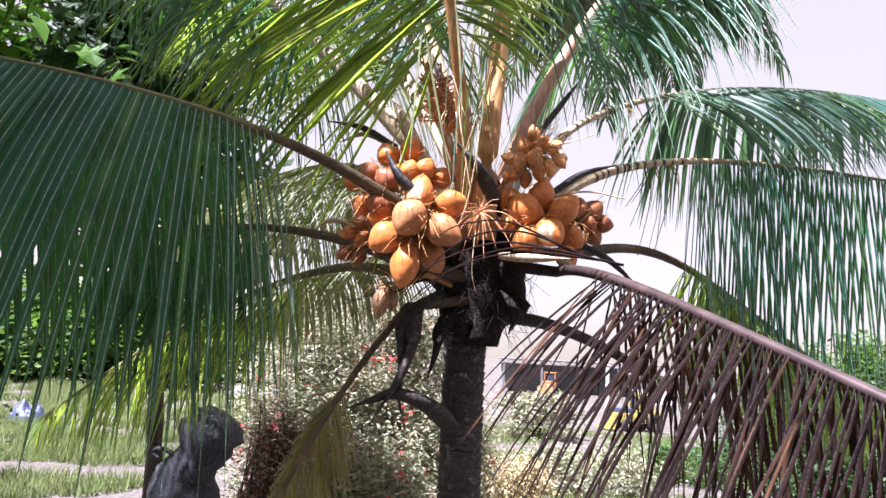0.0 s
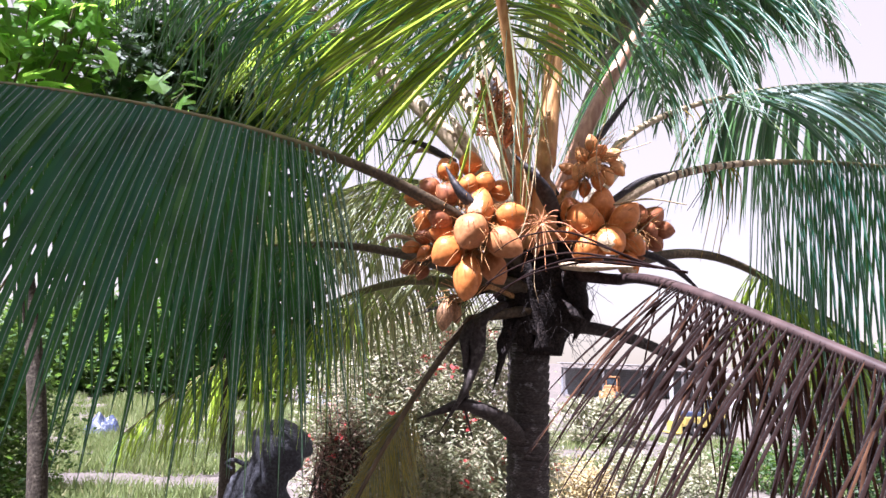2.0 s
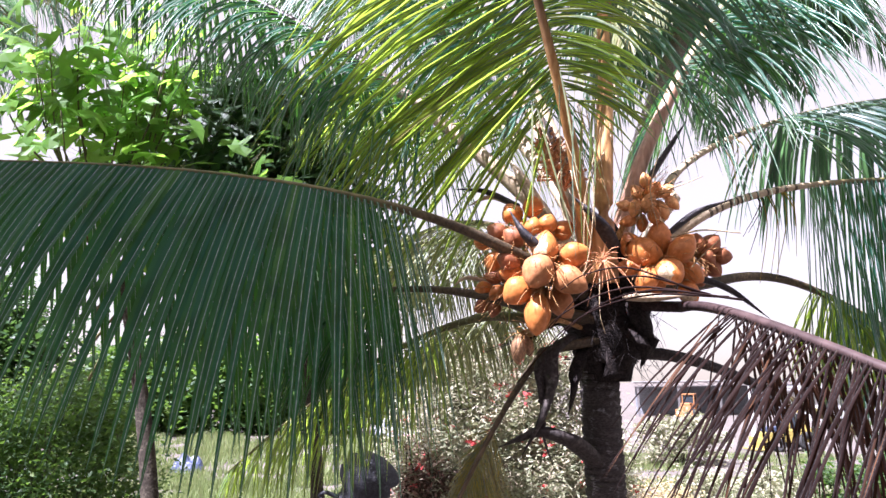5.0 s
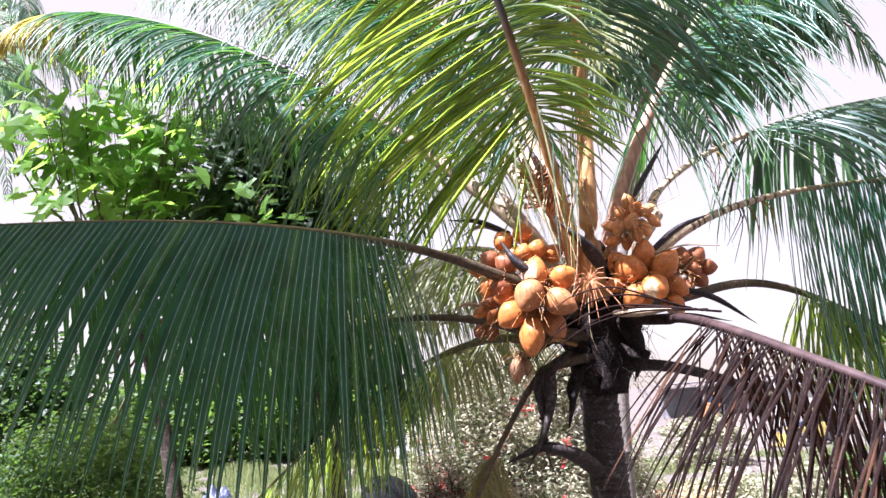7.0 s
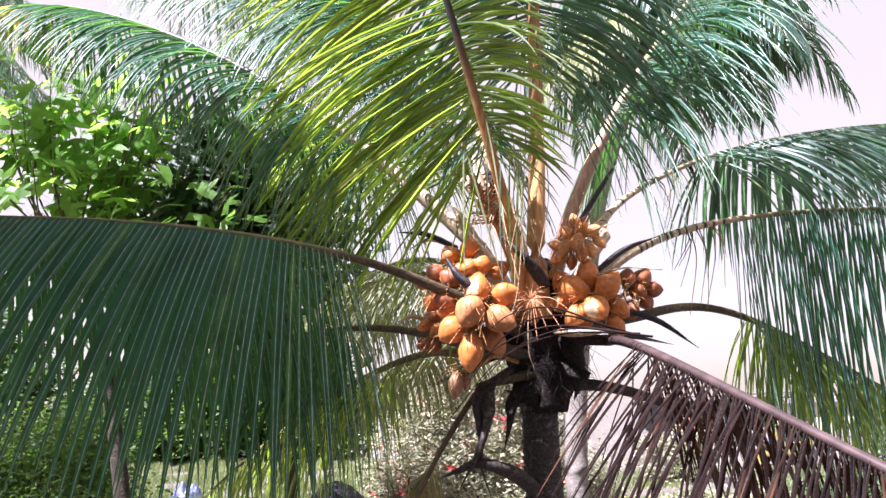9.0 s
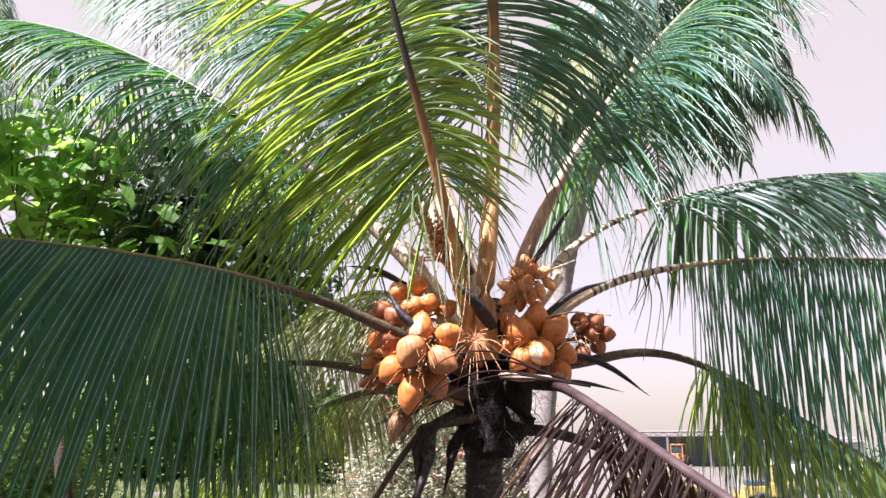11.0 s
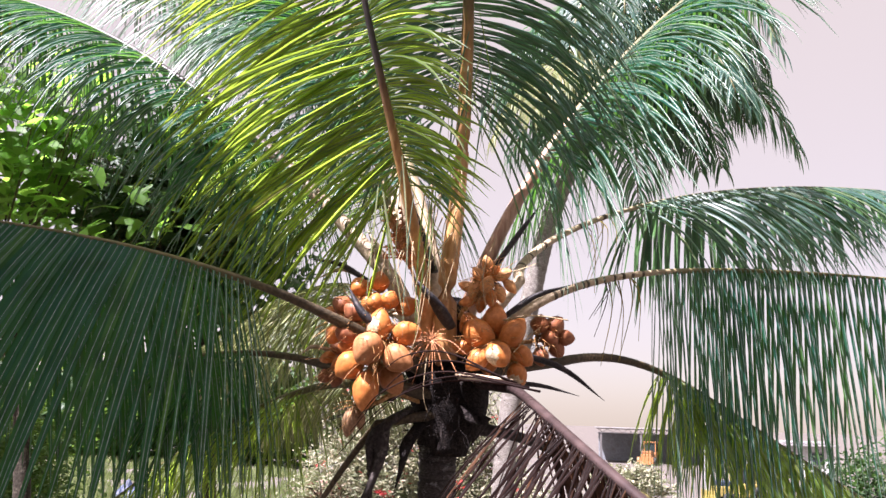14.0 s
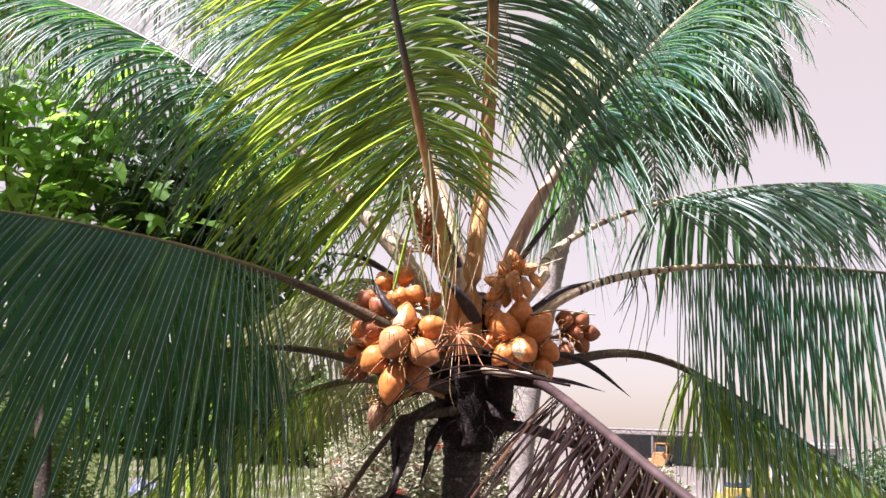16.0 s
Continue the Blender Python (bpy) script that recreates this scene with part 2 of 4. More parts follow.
def mesh_of(name, verts, faces, mats, slots=None, smooth=True):
    me = bpy.data.meshes.new(name)
    me.from_pydata([tuple(v) for v in verts], [], faces)
    for m in (mats if isinstance(mats, (list, tuple)) else [mats]):
        me.materials.append(m)
    if slots is not None:
        me.polygons.foreach_set("material_index", slots)
    me.polygons.foreach_set("use_smooth", [smooth] * len(me.polygons))
    me.update()
    return me


def part(name, me, parent, label="", kind=""):
    """Links a mesh as one object under a thing or a part; places are in the thing's own space."""
    ob = new(name, me)
    ob.parent = parent
    return tagged(ob, label, "", "", kind)


def thing(name, label, category, at=(0, 0, 0), group="", kind="", me=None):
    ob = new(name, me)
    ob.location = at
    return tagged(ob, label, category, group, kind)


def bezier(c, s):
    a, b, d, e = (Vector(p) for p in c)
    return (1 - s) ** 3 * a + 3 * s * (1 - s) ** 2 * b + 3 * s * s * (1 - s) * d + s ** 3 * e


def slope(c, s):
    a, b, d, e = (Vector(p) for p in c)
    return ((1 - s) ** 2 * (b - a) + 2 * s * (1 - s) * (d - b) + s * s * (e - d)).normalized()


def tube(points, radii, sides=7, flat=1.0, wobble=0.0, rng=None, cap=True, keel=0.0):
    """Rings along a line: verts and faces. flat squeezes the section's height, keel drops its underside."""
    verts, faces = [], []
    n = len(points)
    for i, p in enumerate(points):
        t = (points[min(i + 1, n - 1)] - points[max(i - 1, 0)]).normalized()
        side = t.cross(Vector((0, 0, 1)))
        if side.length < 0.05:
            side = t.cross(Vector((0, 1, 0)))
        side.normalize()
        up = side.cross(t)
        for k in range(sides):
            a = 2 * math.pi * k / sides
            r = radii[i] * (1 + (rng.uniform(-wobble, wobble) if wobble else 0))
            y = math.sin(a) * flat
            if y < 0:
                y *= 1 + keel
            verts.append(p + side * (math.cos(a) * r) + up * (y * r))
    for i in range(n - 1):
        for k in range(sides):
            a, b = i * sides + k, i * sides + (k + 1) % sides
            faces.append((a, b, b + sides, a + sides))
    if cap:
        faces.append(tuple(range(sides - 1, -1, -1)))
        faces.append(tuple(range((n - 1) * sides, n * sides)))
    return verts, faces


def merge(pieces):
    verts, faces = [], []
    for v, f in pieces:
        o = len(verts)
        verts += v
        faces += [tuple(i + o for i in q) for q in f]
    return verts, faces


SHEET = (0.86, 1.0, 1.0, 0.96, 0.84, 0.62, 0.36, 0.03)
WIDE = (0.45, 0.85, 1.0, 0.98, 0.88, 0.68, 0.40, 0.04)


def blade(p, d, across, length, width, droop, curl=0.0, steps=7, fold=0.22, profile=WIDE, e=0.0016):
    """One leaflet: a folded strip with a narrow midrib that bends down along its way."""
    verts, faces = [], []
    p, d = Vector(p), Vector(d).normalized()
    for k in range(steps + 1):
        w = across - d * across.dot(d)
        w = w.normalized() if w.length > 1e-4 else d.orthogonal().normalized()
        nrm = d.cross(w)
        h = 0.5 * width * profile[min(7, round(k * 7 / steps))]
        m = p + nrm * (h * fold * 2)
        verts += [p - w * h, m - w * min(e, h * 0.5), m + w * min(e, h * 0.5), p + w * h]
        p = p + d * (length / steps)
        d = (d + Vector((curl, 0, -droop * (0.6 + 0.8 * k / steps)))).normalized()
        across = w
    for k in range(steps):
        a = 4 * k
        faces += [(a, a + 1, a + 5, a + 4), (a + 1, a + 2, a + 6, a + 5), (a + 2, a + 3, a + 7, a + 6)]
    return verts, faces


def frond(palm, c, r0, stem, green, s0=0.3, n=60, length=0.9, width=0.03, droop=0.35, sweep=(-5, 55), lift=0.2,
          root=None, apart=False, seed=1, missing=0.0, ragged=0.25, label="", taper=0.35, sides=(-1, 1), lean=0.0, fold=0.22, hang=0.0, slim=0.25, midrib=None, flutter=0.5, short=0, vein=None, jitter=8, tip=None, less=0.6, spread=None, thin=0.0, fall=0.0, stem_to=None, bias=1.0, scars=0, even=0.0, wane=0.8, profile=None, rib=0.0016):
    """A palm frond: its stem along the curve c, leaflets on both sides from s0 on. apart: each leaflet an object of its own."""
    rng = random.Random(seed)
    vein = vein or VEIN
    steps = 26
    pts = [bezier(c, i / steps) for i in range(steps + 1)]
    rad = [r0 * (1 - (1 - slim) * (i / steps) ** wane) for i in range(steps + 1)]
    if root is not None:
        root = Vector(root)
        extra = [root.lerp(pts[0], k / 4) for k in range(4)]
        pts = extra + pts
        rad = [r0 * (1.4 - 0.1 * k) for k in range(4)] + rad
    v, f = tube(pts, rad, 10, 0.75, 0.008, rng, keel=0.35)
    cut = len(pts) - steps - 1 + steps * (stem_to or s0)
    me = mesh_of("frond", v, f, graded(stem.name, (midrib or RACHIS).name))
    me.attributes.new("along", "FLOAT", "POINT").data.foreach_set("value", [min(1.0, max(0.0, (i // 10 - cut + 1.5) / 4.5)) for i in range(len(v))])
    stem_ob = part("frond", me, palm, label)
    bands = []
    for k in range(scars):
        q = s0 * (0.2 + 0.78 * (k + rng.uniform(0, 0.5)) / scars)
        r = r0 * (1 - (1 - slim) * q ** wane)
        bands.append(tube([bezier(c, q), bezier(c, q + rng.uniform(0.006, 0.014))], [r * 1.03, r * 1.025], 10, 0.76, keel=0.36))
    if bands:
        part("leaf_scar", mesh_of("leaf_scar", *merge(bands), STEM_BROWN), stem_ob, "dark bands of shed leaflets", kind="stuff")
    joined, yellow = [], []
    for i in range(n):
        u = ((i + rng.uniform(0.2 + 0.3 * even, 0.8 - 0.3 * even)) / n) ** bias
        s = s0 + (1 - s0) * u
        p, t = bezier(c, s), slope(c, s)
        side = t.cross(Vector((0, 0, 1)))
        side = side.normalized() if side.length > 0.05 else Vector((1, 0, 0))
        if spread:
            side = (Vector(spread) - t * t.dot(Vector(spread))).normalized()
        up = side.cross(t)
        r = r0 * (1 - (1 - slim) * s ** wane)
        for sg in sides:
            if rng.random() < missing:
                continue
            near = max(0.0, 1 - u / 0.12)
            a = radians(sweep[0] + (sweep[1] - sweep[0]) * u ** 0.6 + rng.uniform(-jitter, jitter) * (1 + 3 * near))
            d = side * (sg * math.cos(a)) + t * math.sin(a) + up * (lift + rng.uniform(-0.12, 0.12) * (1 - 0.8 * even)) + Vector((lean, 0, 0))
            hg = (hang if isinstance(hang, float) else hang[0] + (hang[1] - hang[0]) * u) * (1 + rng.uniform(-0.012, 0.012) * jitter)
            d = d.normalized() * (1 - hg) + Vector((0, 0, -hg))
            ln = length * (taper + (1 - taper) * math.sin(math.pi * min(1.0, 0.22 + 0.85 * u)) ** 0.7) * rng.uniform(1 - ragged, 1.06)
            q = p + side * (sg * r * 0.7) + up * (r * 0.2)
            across = (t + up * rng.uniform(-flutter, flutter)).normalized()
            ln *= 1 - fall * u
            if sg == short:
                ln *= less
            bl = blade(q, d, across, ln, width * rng.uniform(0.75 + 0.2 * even, 1.15 - 0.1 * even) * (1 - 0.45 * near) * (1 - thin * max(0.0, 1 - u / 0.40)), droop * rng.uniform(0.7 + 0.2 * even, 1.3 - 0.2 * even), rng.uniform(-0.03, 0.03) * (1 - 0.7 * even), 7, fold, profile or WIDE, rib)
            if apart:
                part("leaflet", mesh_of("leaflet", *bl, [green, vein], [0, 1, 0] * (len(bl[1]) // 3)), stem_ob)
            elif tip and u > 0.72 + rng.uniform(-0.1, 0.1):
                yellow.append(bl)
            else:
                joined.append(bl)
    if yellow:
        v, f = merge(yellow)
        part("tip", mesh_of("tip", v, f, [tip, vein], [0, 1, 0] * (len(f) // 3)), stem_ob, "yellowing tip", kind="stuff")
    if joined:
        v, f = merge(joined)
        part("foliage", mesh_of("foliage", v, f, [green, vein], [0, 1, 0] * (len(f) // 3)), stem_ob, kind="stuff")
    return stem_ob


def line_of(points, n):
    """A smooth line through a few points."""
    pts = [Vector(p) for p in points]
    out = []
    for i in range(len(pts) - 1):
        a, b = pts[i], pts[i + 1]
        z = pts[i - 1] if i else a * 2 - b
        c = pts[i + 2] if i + 2 < len(pts) else b * 2 - a
        for k in range(n):
            t = k / n
            out.append(0.5 * ((2 * a) + (b - z) * t + (2 * z - 5 * a + 4 * b - c) * t * t + (3 * a - z - 3 * b + c) * t ** 3))
    return out + [pts[-1]]


def strand(points, r, n=6, sides=5, end=0.4):
    p = line_of(points, n)
    return tube(p, [r * (1 - (1 - end) * i / (len(p) - 1)) for i in range(len(p))], sides)


def spathe(palm, points, width, material, label, name="spathe"):
    """A boat-shaped woody sheath that ends in a point."""
    p = line_of(points, 7)
    n = len(p) - 1
    rad = [0.5 * width * (0.35 + 0.65 * math.sin(math.pi * min(1, 0.25 + 0.75 * i / n))) * (1 - (i / n) ** 4) + 0.0015 for i in range(n + 1)]
    v, f = tube(p, rad, 9, 0.45, keel=0.5)
    return part(name, mesh_of(name, v, f, material), palm, label)


def coconut_mesh(length, width, skin, rng, scar=None):
    """A coconut, stem end down, tip up: three blunt ribs, a tapering tip, sepals at the stem."""
    rings, segs = 11, 15
    verts, faces, slots = [], [], []
    ph, bulge = rng.uniform(0, 6.28), rng.uniform(0.42, 0.52)
    for i in range(rings + 1):
        v = i / rings
        z = (v - 0.5) * length
        r = math.sin(math.pi * v ** (bulge / 0.5)) ** 0.62 if 0 < v < 1 else 0.02
        r = max(r, 0.03) * (1 - 0.13 * max(0, v - 0.45) / 0.55)
        for k in range(segs):
            a = 2 * math.pi * k / segs
            rr = 0.5 * width * r * (1 + 0.055 * math.cos(3 * a + ph) + rng.uniform(-0.006, 0.006))
            verts.append(Vector((math.cos(a) * rr, math.sin(a) * rr, z)))
    for i in range(rings):
        for k in range(segs):
            a, b = i * segs + k, i * segs + (k + 1) % segs
            faces.append((a, b, b + segs, a + segs))
            mid = (verts[a] + verts[b + segs]) / 2
            slots.append(2 if scar is not None and (mid.normalized() - scar).length < 0.7 else 0)
    faces += [tuple(range(segs - 1, -1, -1)), tuple(range(rings * segs, (rings + 1) * segs))]
    slots += [1, 1]
    for k in range(6):
        a = k * math.pi / 3 + ph
        o = len(verts)
        for rr, zz, da in ((0.04, -0.525, 0), (0.26, -0.47, -0.42), (0.40, -0.36, 0), (0.26, -0.47, 0.42)):
            verts.append(Vector((math.cos(a + da) * rr * width, math.sin(a + da) * rr * width, zz * length)))
        faces.append((o, o + 1, o + 2, o + 3))
        slots.append(1)
    return mesh_of("coconut", verts, faces, [skin, CALYX, SCAR], slots)


def nut_bunch(palm, root, heart, nuts, skins, label, seed, scar_of=None, toward=-0.14, slim=1.06, long=1.17):
    """A bunch: its branching stalk, and under it each coconut: x, y, z, width, length and the way its tip points."""
    rng = random.Random(seed)
    root, heart = Vector(root), Vector(heart)
    pieces = [strand([root, root.lerp(heart, 0.6) + Vector((0, 0, 0.05)), heart], 0.018, 6, 6, 0.7)]
    made = []
    for i, (x, y, z, w, ln, tx, tz) in enumerate(nuts):
        w, ln = w * slim, ln * long
        tip = Vector((tx, toward + rng.uniform(-0.15, 0.15), tz)).normalized()
        at = Vector((x, y, z))
        stem_end = at - tip * (0.5 * ln)
        mid = heart.lerp(stem_end, 0.55) + Vector((rng.uniform(-0.02, 0.02), 0.02, rng.uniform(-0.01, 0.03)))
        pieces.append(strand([heart, mid, stem_end], 0.006, 5, 5, 0.8))
        for _ in range(8):
            e = stem_end + Vector((rng.uniform(-0.10, 0.10), rng.uniform(-0.2, 0.0), rng.uniform(-0.14, 0.10)))
            pieces.append(strand([mid, mid.lerp(e, 0.5) + Vector((rng.uniform(-0.03, 0.03), -0.02, 0.015)), e], 0.0027, 5, 4, 0.45))
        made.append((at, tip, w, ln, i))
    stalk = part("fruit_stalk", mesh_of("fruit_stalk", *merge(pieces), STRAND_ORANGE), palm, label)
    for at, tip, w, ln, i in made:
        skin = skins[i % len(skins)] if rng.random() < 0.7 else skins[0]
        q = tip.to_track_quat("Z", "Y").to_matrix().to_4x4() @ pose(0, 0, 0, 0, 0, rng.uniform(0, 360))
        s = None
        if scar_of and i in scar_of:
            s = (q.to_3x3().inverted() @ Vector(scar_of[i])).normalized()
        ob = part("coconut", coconut_mesh(ln, w, skin, rng, s), stalk)
        ob.matrix_basis = Matrix.Translation(at) @ q
    return stalk


def lobed_leaf(size, rng):
    """A broad leaf with five blunt lobes, slightly cupped, stem end at the origin."""
    verts = [Vector((0, 0.42, 0)), Vector((0, 0, 0))]
    tips = ((-84, 0.66), (-66, 0.40), (-46, 0.95), (-22, 0.44), (-4, 1.12), (5, 1.10), (24, 0.44), (48, 0.95), (78, 0.64))
    for a, r in tips:
        r *= rng.uniform(0.9, 1.1)
        verts.append(Vector((math.sin(radians(a)) * r, math.cos(radians(a)) * r, -0.18 * r * r + rng.uniform(-0.03, 0.03))))
    ring = [1] + list(range(2, 11))
    faces = [(0, ring[i], ring[(i + 1) % 10]) for i in range(10)]
    return [v * size for v in verts], faces


def small_leaf(size, w=0.26):
    s = size
    return [Vector((0, 0, 0)), Vector((-w * s, 0.45 * s, 0.06 * s)), Vector((0, s, 0)), Vector((w * s, 0.45 * s, 0.06 * s))], [(0, 1, 2), (0, 2, 3)]


def put(piece, m):
    v, f = piece
    return [m @ p for p in v], f


def turned(at, rng, tilt=0.9, face=0.0):
    return Matrix.Translation(at) @ Euler((face, 0, 0)).to_matrix().to_4x4() @ Euler((rng.uniform(-tilt, tilt), rng.uniform(-tilt, tilt), rng.uniform(0, 6.28))).to_matrix().to_4x4()


def shrub(name, label, category, at, size, clumps, per, leaf_size, green, seed, blooms=0, twigs=30, twig_mat=None, spread=0.2, slim=0.26):
    """A bush: twigs from the ground, leaves in uneven clumps, some blooms."""
    rng = random.Random(seed)
    sx, sy, sz = size
    bush = thing(name, label, category, at)
    heads, leaves, petals, sticks = [], [], [], []
    for _ in range(clumps):
        a, h = rng.uniform(0, 6.28), rng.random() ** 0.7
        k = math.sqrt(max(0.05, 1 - (h * 2 - 0.9) ** 2 * 0.55)) * rng.uniform(0.45, 1.0)
        heads.append(Vector((math.cos(a) * sx * k, math.sin(a) * sy * k, h * sz * rng.uniform(0.85, 1.08))))
    for h in heads:
        for _ in range(per):
            p = h + Vector((rng.gauss(0, spread), rng.gauss(0, spread), rng.gauss(0, spread * 0.8)))
            if p.z < 0.02:
                continue
            leaves.append(put(small_leaf(leaf_size * rng.uniform(0.6, 1.3), slim), turned(p, rng)))
    for _ in range(blooms):
        h = rng.choice(heads) + Vector((rng.gauss(0, spread), -abs(rng.gauss(0, spread)) * 1.2, rng.gauss(0, spread)))
        for _ in range(7):
            petals.append(put(small_leaf(leaf_size * 1.1), turned(h + Vector((rng.gauss(0, 0.03), rng.gauss(0, 0.03), rng.gauss(0, 0.03))), rng)))
    for i in range(twigs):
        h = heads[i % len(heads)]
        foot = Vector((h.x * 0.25, h.y * 0.25, 0))
        mid = foot.lerp(h, 0.55) + Vector((rng.gauss(0, 0.12), rng.gauss(0, 0.12), 0.15))
        end = h + Vector((rng.gauss(0, 0.25), rng.gauss(0, 0.25), rng.uniform(0, 0.3)))
        sticks.append(strand([foot, mid, h, end], 0.014, 5, 5, 0.2))
    part("branchwork", mesh_of("branchwork", *merge(sticks), twig_mat or WOOD), bush, kind="stuff")
    part("foliage", mesh_of("foliage", *merge(leaves), green), bush, kind="stuff")
    if petals:
        part("blossom", mesh_of("blossom", *merge(petals), PETAL), bush, "scattered red blossoms", kind="stuff")
    return bush


def box(x0, y0, z0, x1, y1, z1, bevel=0.0):
    bm = bmesh.new()
    bmesh.ops.create_cube(bm, size=1, matrix=Matrix.Translation(((x0 + x1) / 2, (y0 + y1) / 2, (z0 + z1) / 2)) @ Matrix.Diagonal((x1 - x0, y1 - y0, z1 - z0, 1)))
    if bevel:
        bmesh.ops.bevel(bm, geom=bm.edges[:], offset=bevel, segments=2, affect="EDGES", profile=0.7)
    bm.verts.index_update()
    out = [v.co.copy() for v in bm.verts], [tuple(v.index for v in f.verts) for f in bm.faces]
    bm.free()
    return out


def wheel_mesh(r, w, mat):
    prof = ((0.35, -0.5), (0.82, -0.5), (1.0, -0.36), (1.0, 0.36), (0.82, 0.5), (0.35, 0.5))
    verts, faces, n = [], [], 20
    for k in range(n):
        a = 2 * math.pi * k / n
        for rr, yy in prof:
            verts.append(Vector((math.cos(a) * rr * r, yy * w, math.sin(a) * rr * r)))
    m = len(prof)
    for k in range(n):
        for j in range(m):
            a, b = k * m + j, k * m + (j + 1) % m
            c, d = ((k + 1) % n) * m + (j + 1) % m, ((k + 1) % n) * m + j
            faces.append((a, b, c, d))
    return mesh_of("wheel", verts, faces, mat)


# ---- ground ----
def bank(y):
    """The raised terrace in front of the added wall."""
    s = min(1.0, max(0.0, -y / 4))
    return 1.9 * s * s * (3 - 2 * s)


def ground_height(x, y):
    return bank(y) + 0.10 * math.sin(x * 0.31 + 0.6) * math.sin(y * 0.23) + 0.05 * math.sin(x * 1.1 + y * 0.7)


gv, gf = [], []
gx = [-1500, -400, -120, -60] + [-40 + 2 * i for i in range(41)] + [60, 120, 400, 1500]
gy = [-1500, -300, -80, -30, -14] + [-8 + 2 * i for i in range(40)] + [90, 140, 300, 900, 2500]
for yy in gy:
    for xx in gx:
        gv.append(Vector((xx, yy, ground_height(xx, yy) if abs(xx) < 45 and -10 < yy < 75 else bank(yy))))
for j in range(len(gy) - 1):
    for i in range(len(gx) - 1):
        a = j * len(gx) + i
        gf.append((a, a + 1, a + len(gx) + 1, a + len(gx)))
ground = thing("ground", "dry pale soil yard with patches of grass", "ground", kind="structure", me=mesh_of("ground", gv, gf, SOIL))

# ---- an unseen wall added behind the camera closes the place and cuts sky light ----
thing("wall_south", "plain limewashed wall, unseen, added to cut sky light", "wall", kind="structure", me=mesh_of("wall_south", *box(-11, -5.3, -0.2, 11, -5.0, 6.2, 0.03), WALL_OLD, smooth=False))

# ---- the coconut palm ----
AX = Vector((-0.045, 0.36, 0))
rng = random.Random(5)
palm = thing("coconut_palm", "dwarf coconut palm laden with orange coconuts, one dead brown frond", "palm tree")

tv, tf = [], []
z, rows = -0.1, 0
while z < 3.62:
    step = rng.uniform(0.034, 0.058)
    for dz, k in ((0, 0.985), (step * 0.7, 1.035), (step * 0.82, 0.94)):
        h = z + dz
        base = 0.104 + 0.05 * max(0, 1 - h / 0.8) ** 2
        cx = AX.x + 0.012 * math.sin(h * 1.3)
        for a in range(22):
            ang = 2 * math.pi * a / 22
            rr = base * k * (1 + 0.02 * noise.noise((math.cos(ang) * 2, math.sin(ang) * 2, h * 9)))
            tv.append(Vector((cx + math.cos(ang) * rr, AX.y + math.sin(ang) * rr, h + 0.008 * math.sin(ang + rows * 0.4))))
        rows += 1
    z += step
for j in range(rows - 1):
    for a in range(22):
        tf.append((j * 22 + a, j * 22 + (a + 1) % 22, (j + 1) * 22 + (a + 1) % 22, (j + 1) * 22 + a))
part("trunk", mesh_of("trunk", tv, tf, BARK), palm, "grey-brown trunk with ring scars")

# the dark matted heart of the crown
hv, hf = [], []
for j in range(13):
    h = 3.48 + j * 0.072
    r = (0.105, 0.125, 0.16, 0.20, 0.225, 0.225, 0.215, 0.20, 0.18, 0.165, 0.15, 0.12, 0.06)[j]
    for a in range(26):
        ang = 2 * math.pi * a / 26
        rr = r * (1 + 0.28 * noise.noise((math.cos(ang) * 2.2, math.sin(ang) * 2.2, h * 5)))
        hv.append(Vector((AX.x + 0.045 + math.cos(ang) * rr, AX.y - 0.04 + math.sin(ang) * rr * 0.85, h)))
for j in range(12):
    for a in range(26):
        hf.append((j * 26 + a, j * 26 + (a + 1) % 26, (j + 1) * 26 + (a + 1) % 26, (j + 1) * 26 + a))
hf.append(tuple(12 * 26 + a for a in range(26)))
part("crown_heart", mesh_of("crown_heart", hv, hf, FIBRE), palm, "dark matted fibre round the leaf bases")
fib = []
for _ in range(170):
    ang, h = rng.uniform(0, 6.28), rng.uniform(3.58, 4.15)
    p = Vector((AX.x + 0.045 + math.cos(ang) * 0.20, AX.y - 0.04 + math.sin(ang) * 0.18, h))
    out = Vector((math.cos(ang), math.sin(ang), 0))
    fib.append(strand([p, p + out * rng.uniform(0.02, 0.06) + Vector((rng.uniform(-0.05, 0.05), 0, rng.uniform(-0.08, 0.02))),
                       p + out * rng.uniform(0.0, 0.09) + Vector((rng.uniform(-0.09, 0.09), 0, rng.uniform(-0.24, -0.06)))], 0.0022, 3, 3, 0.4))
part("fibre", mesh_of("fibre", *merge(fib), FIBRE), palm, kind="stuff")

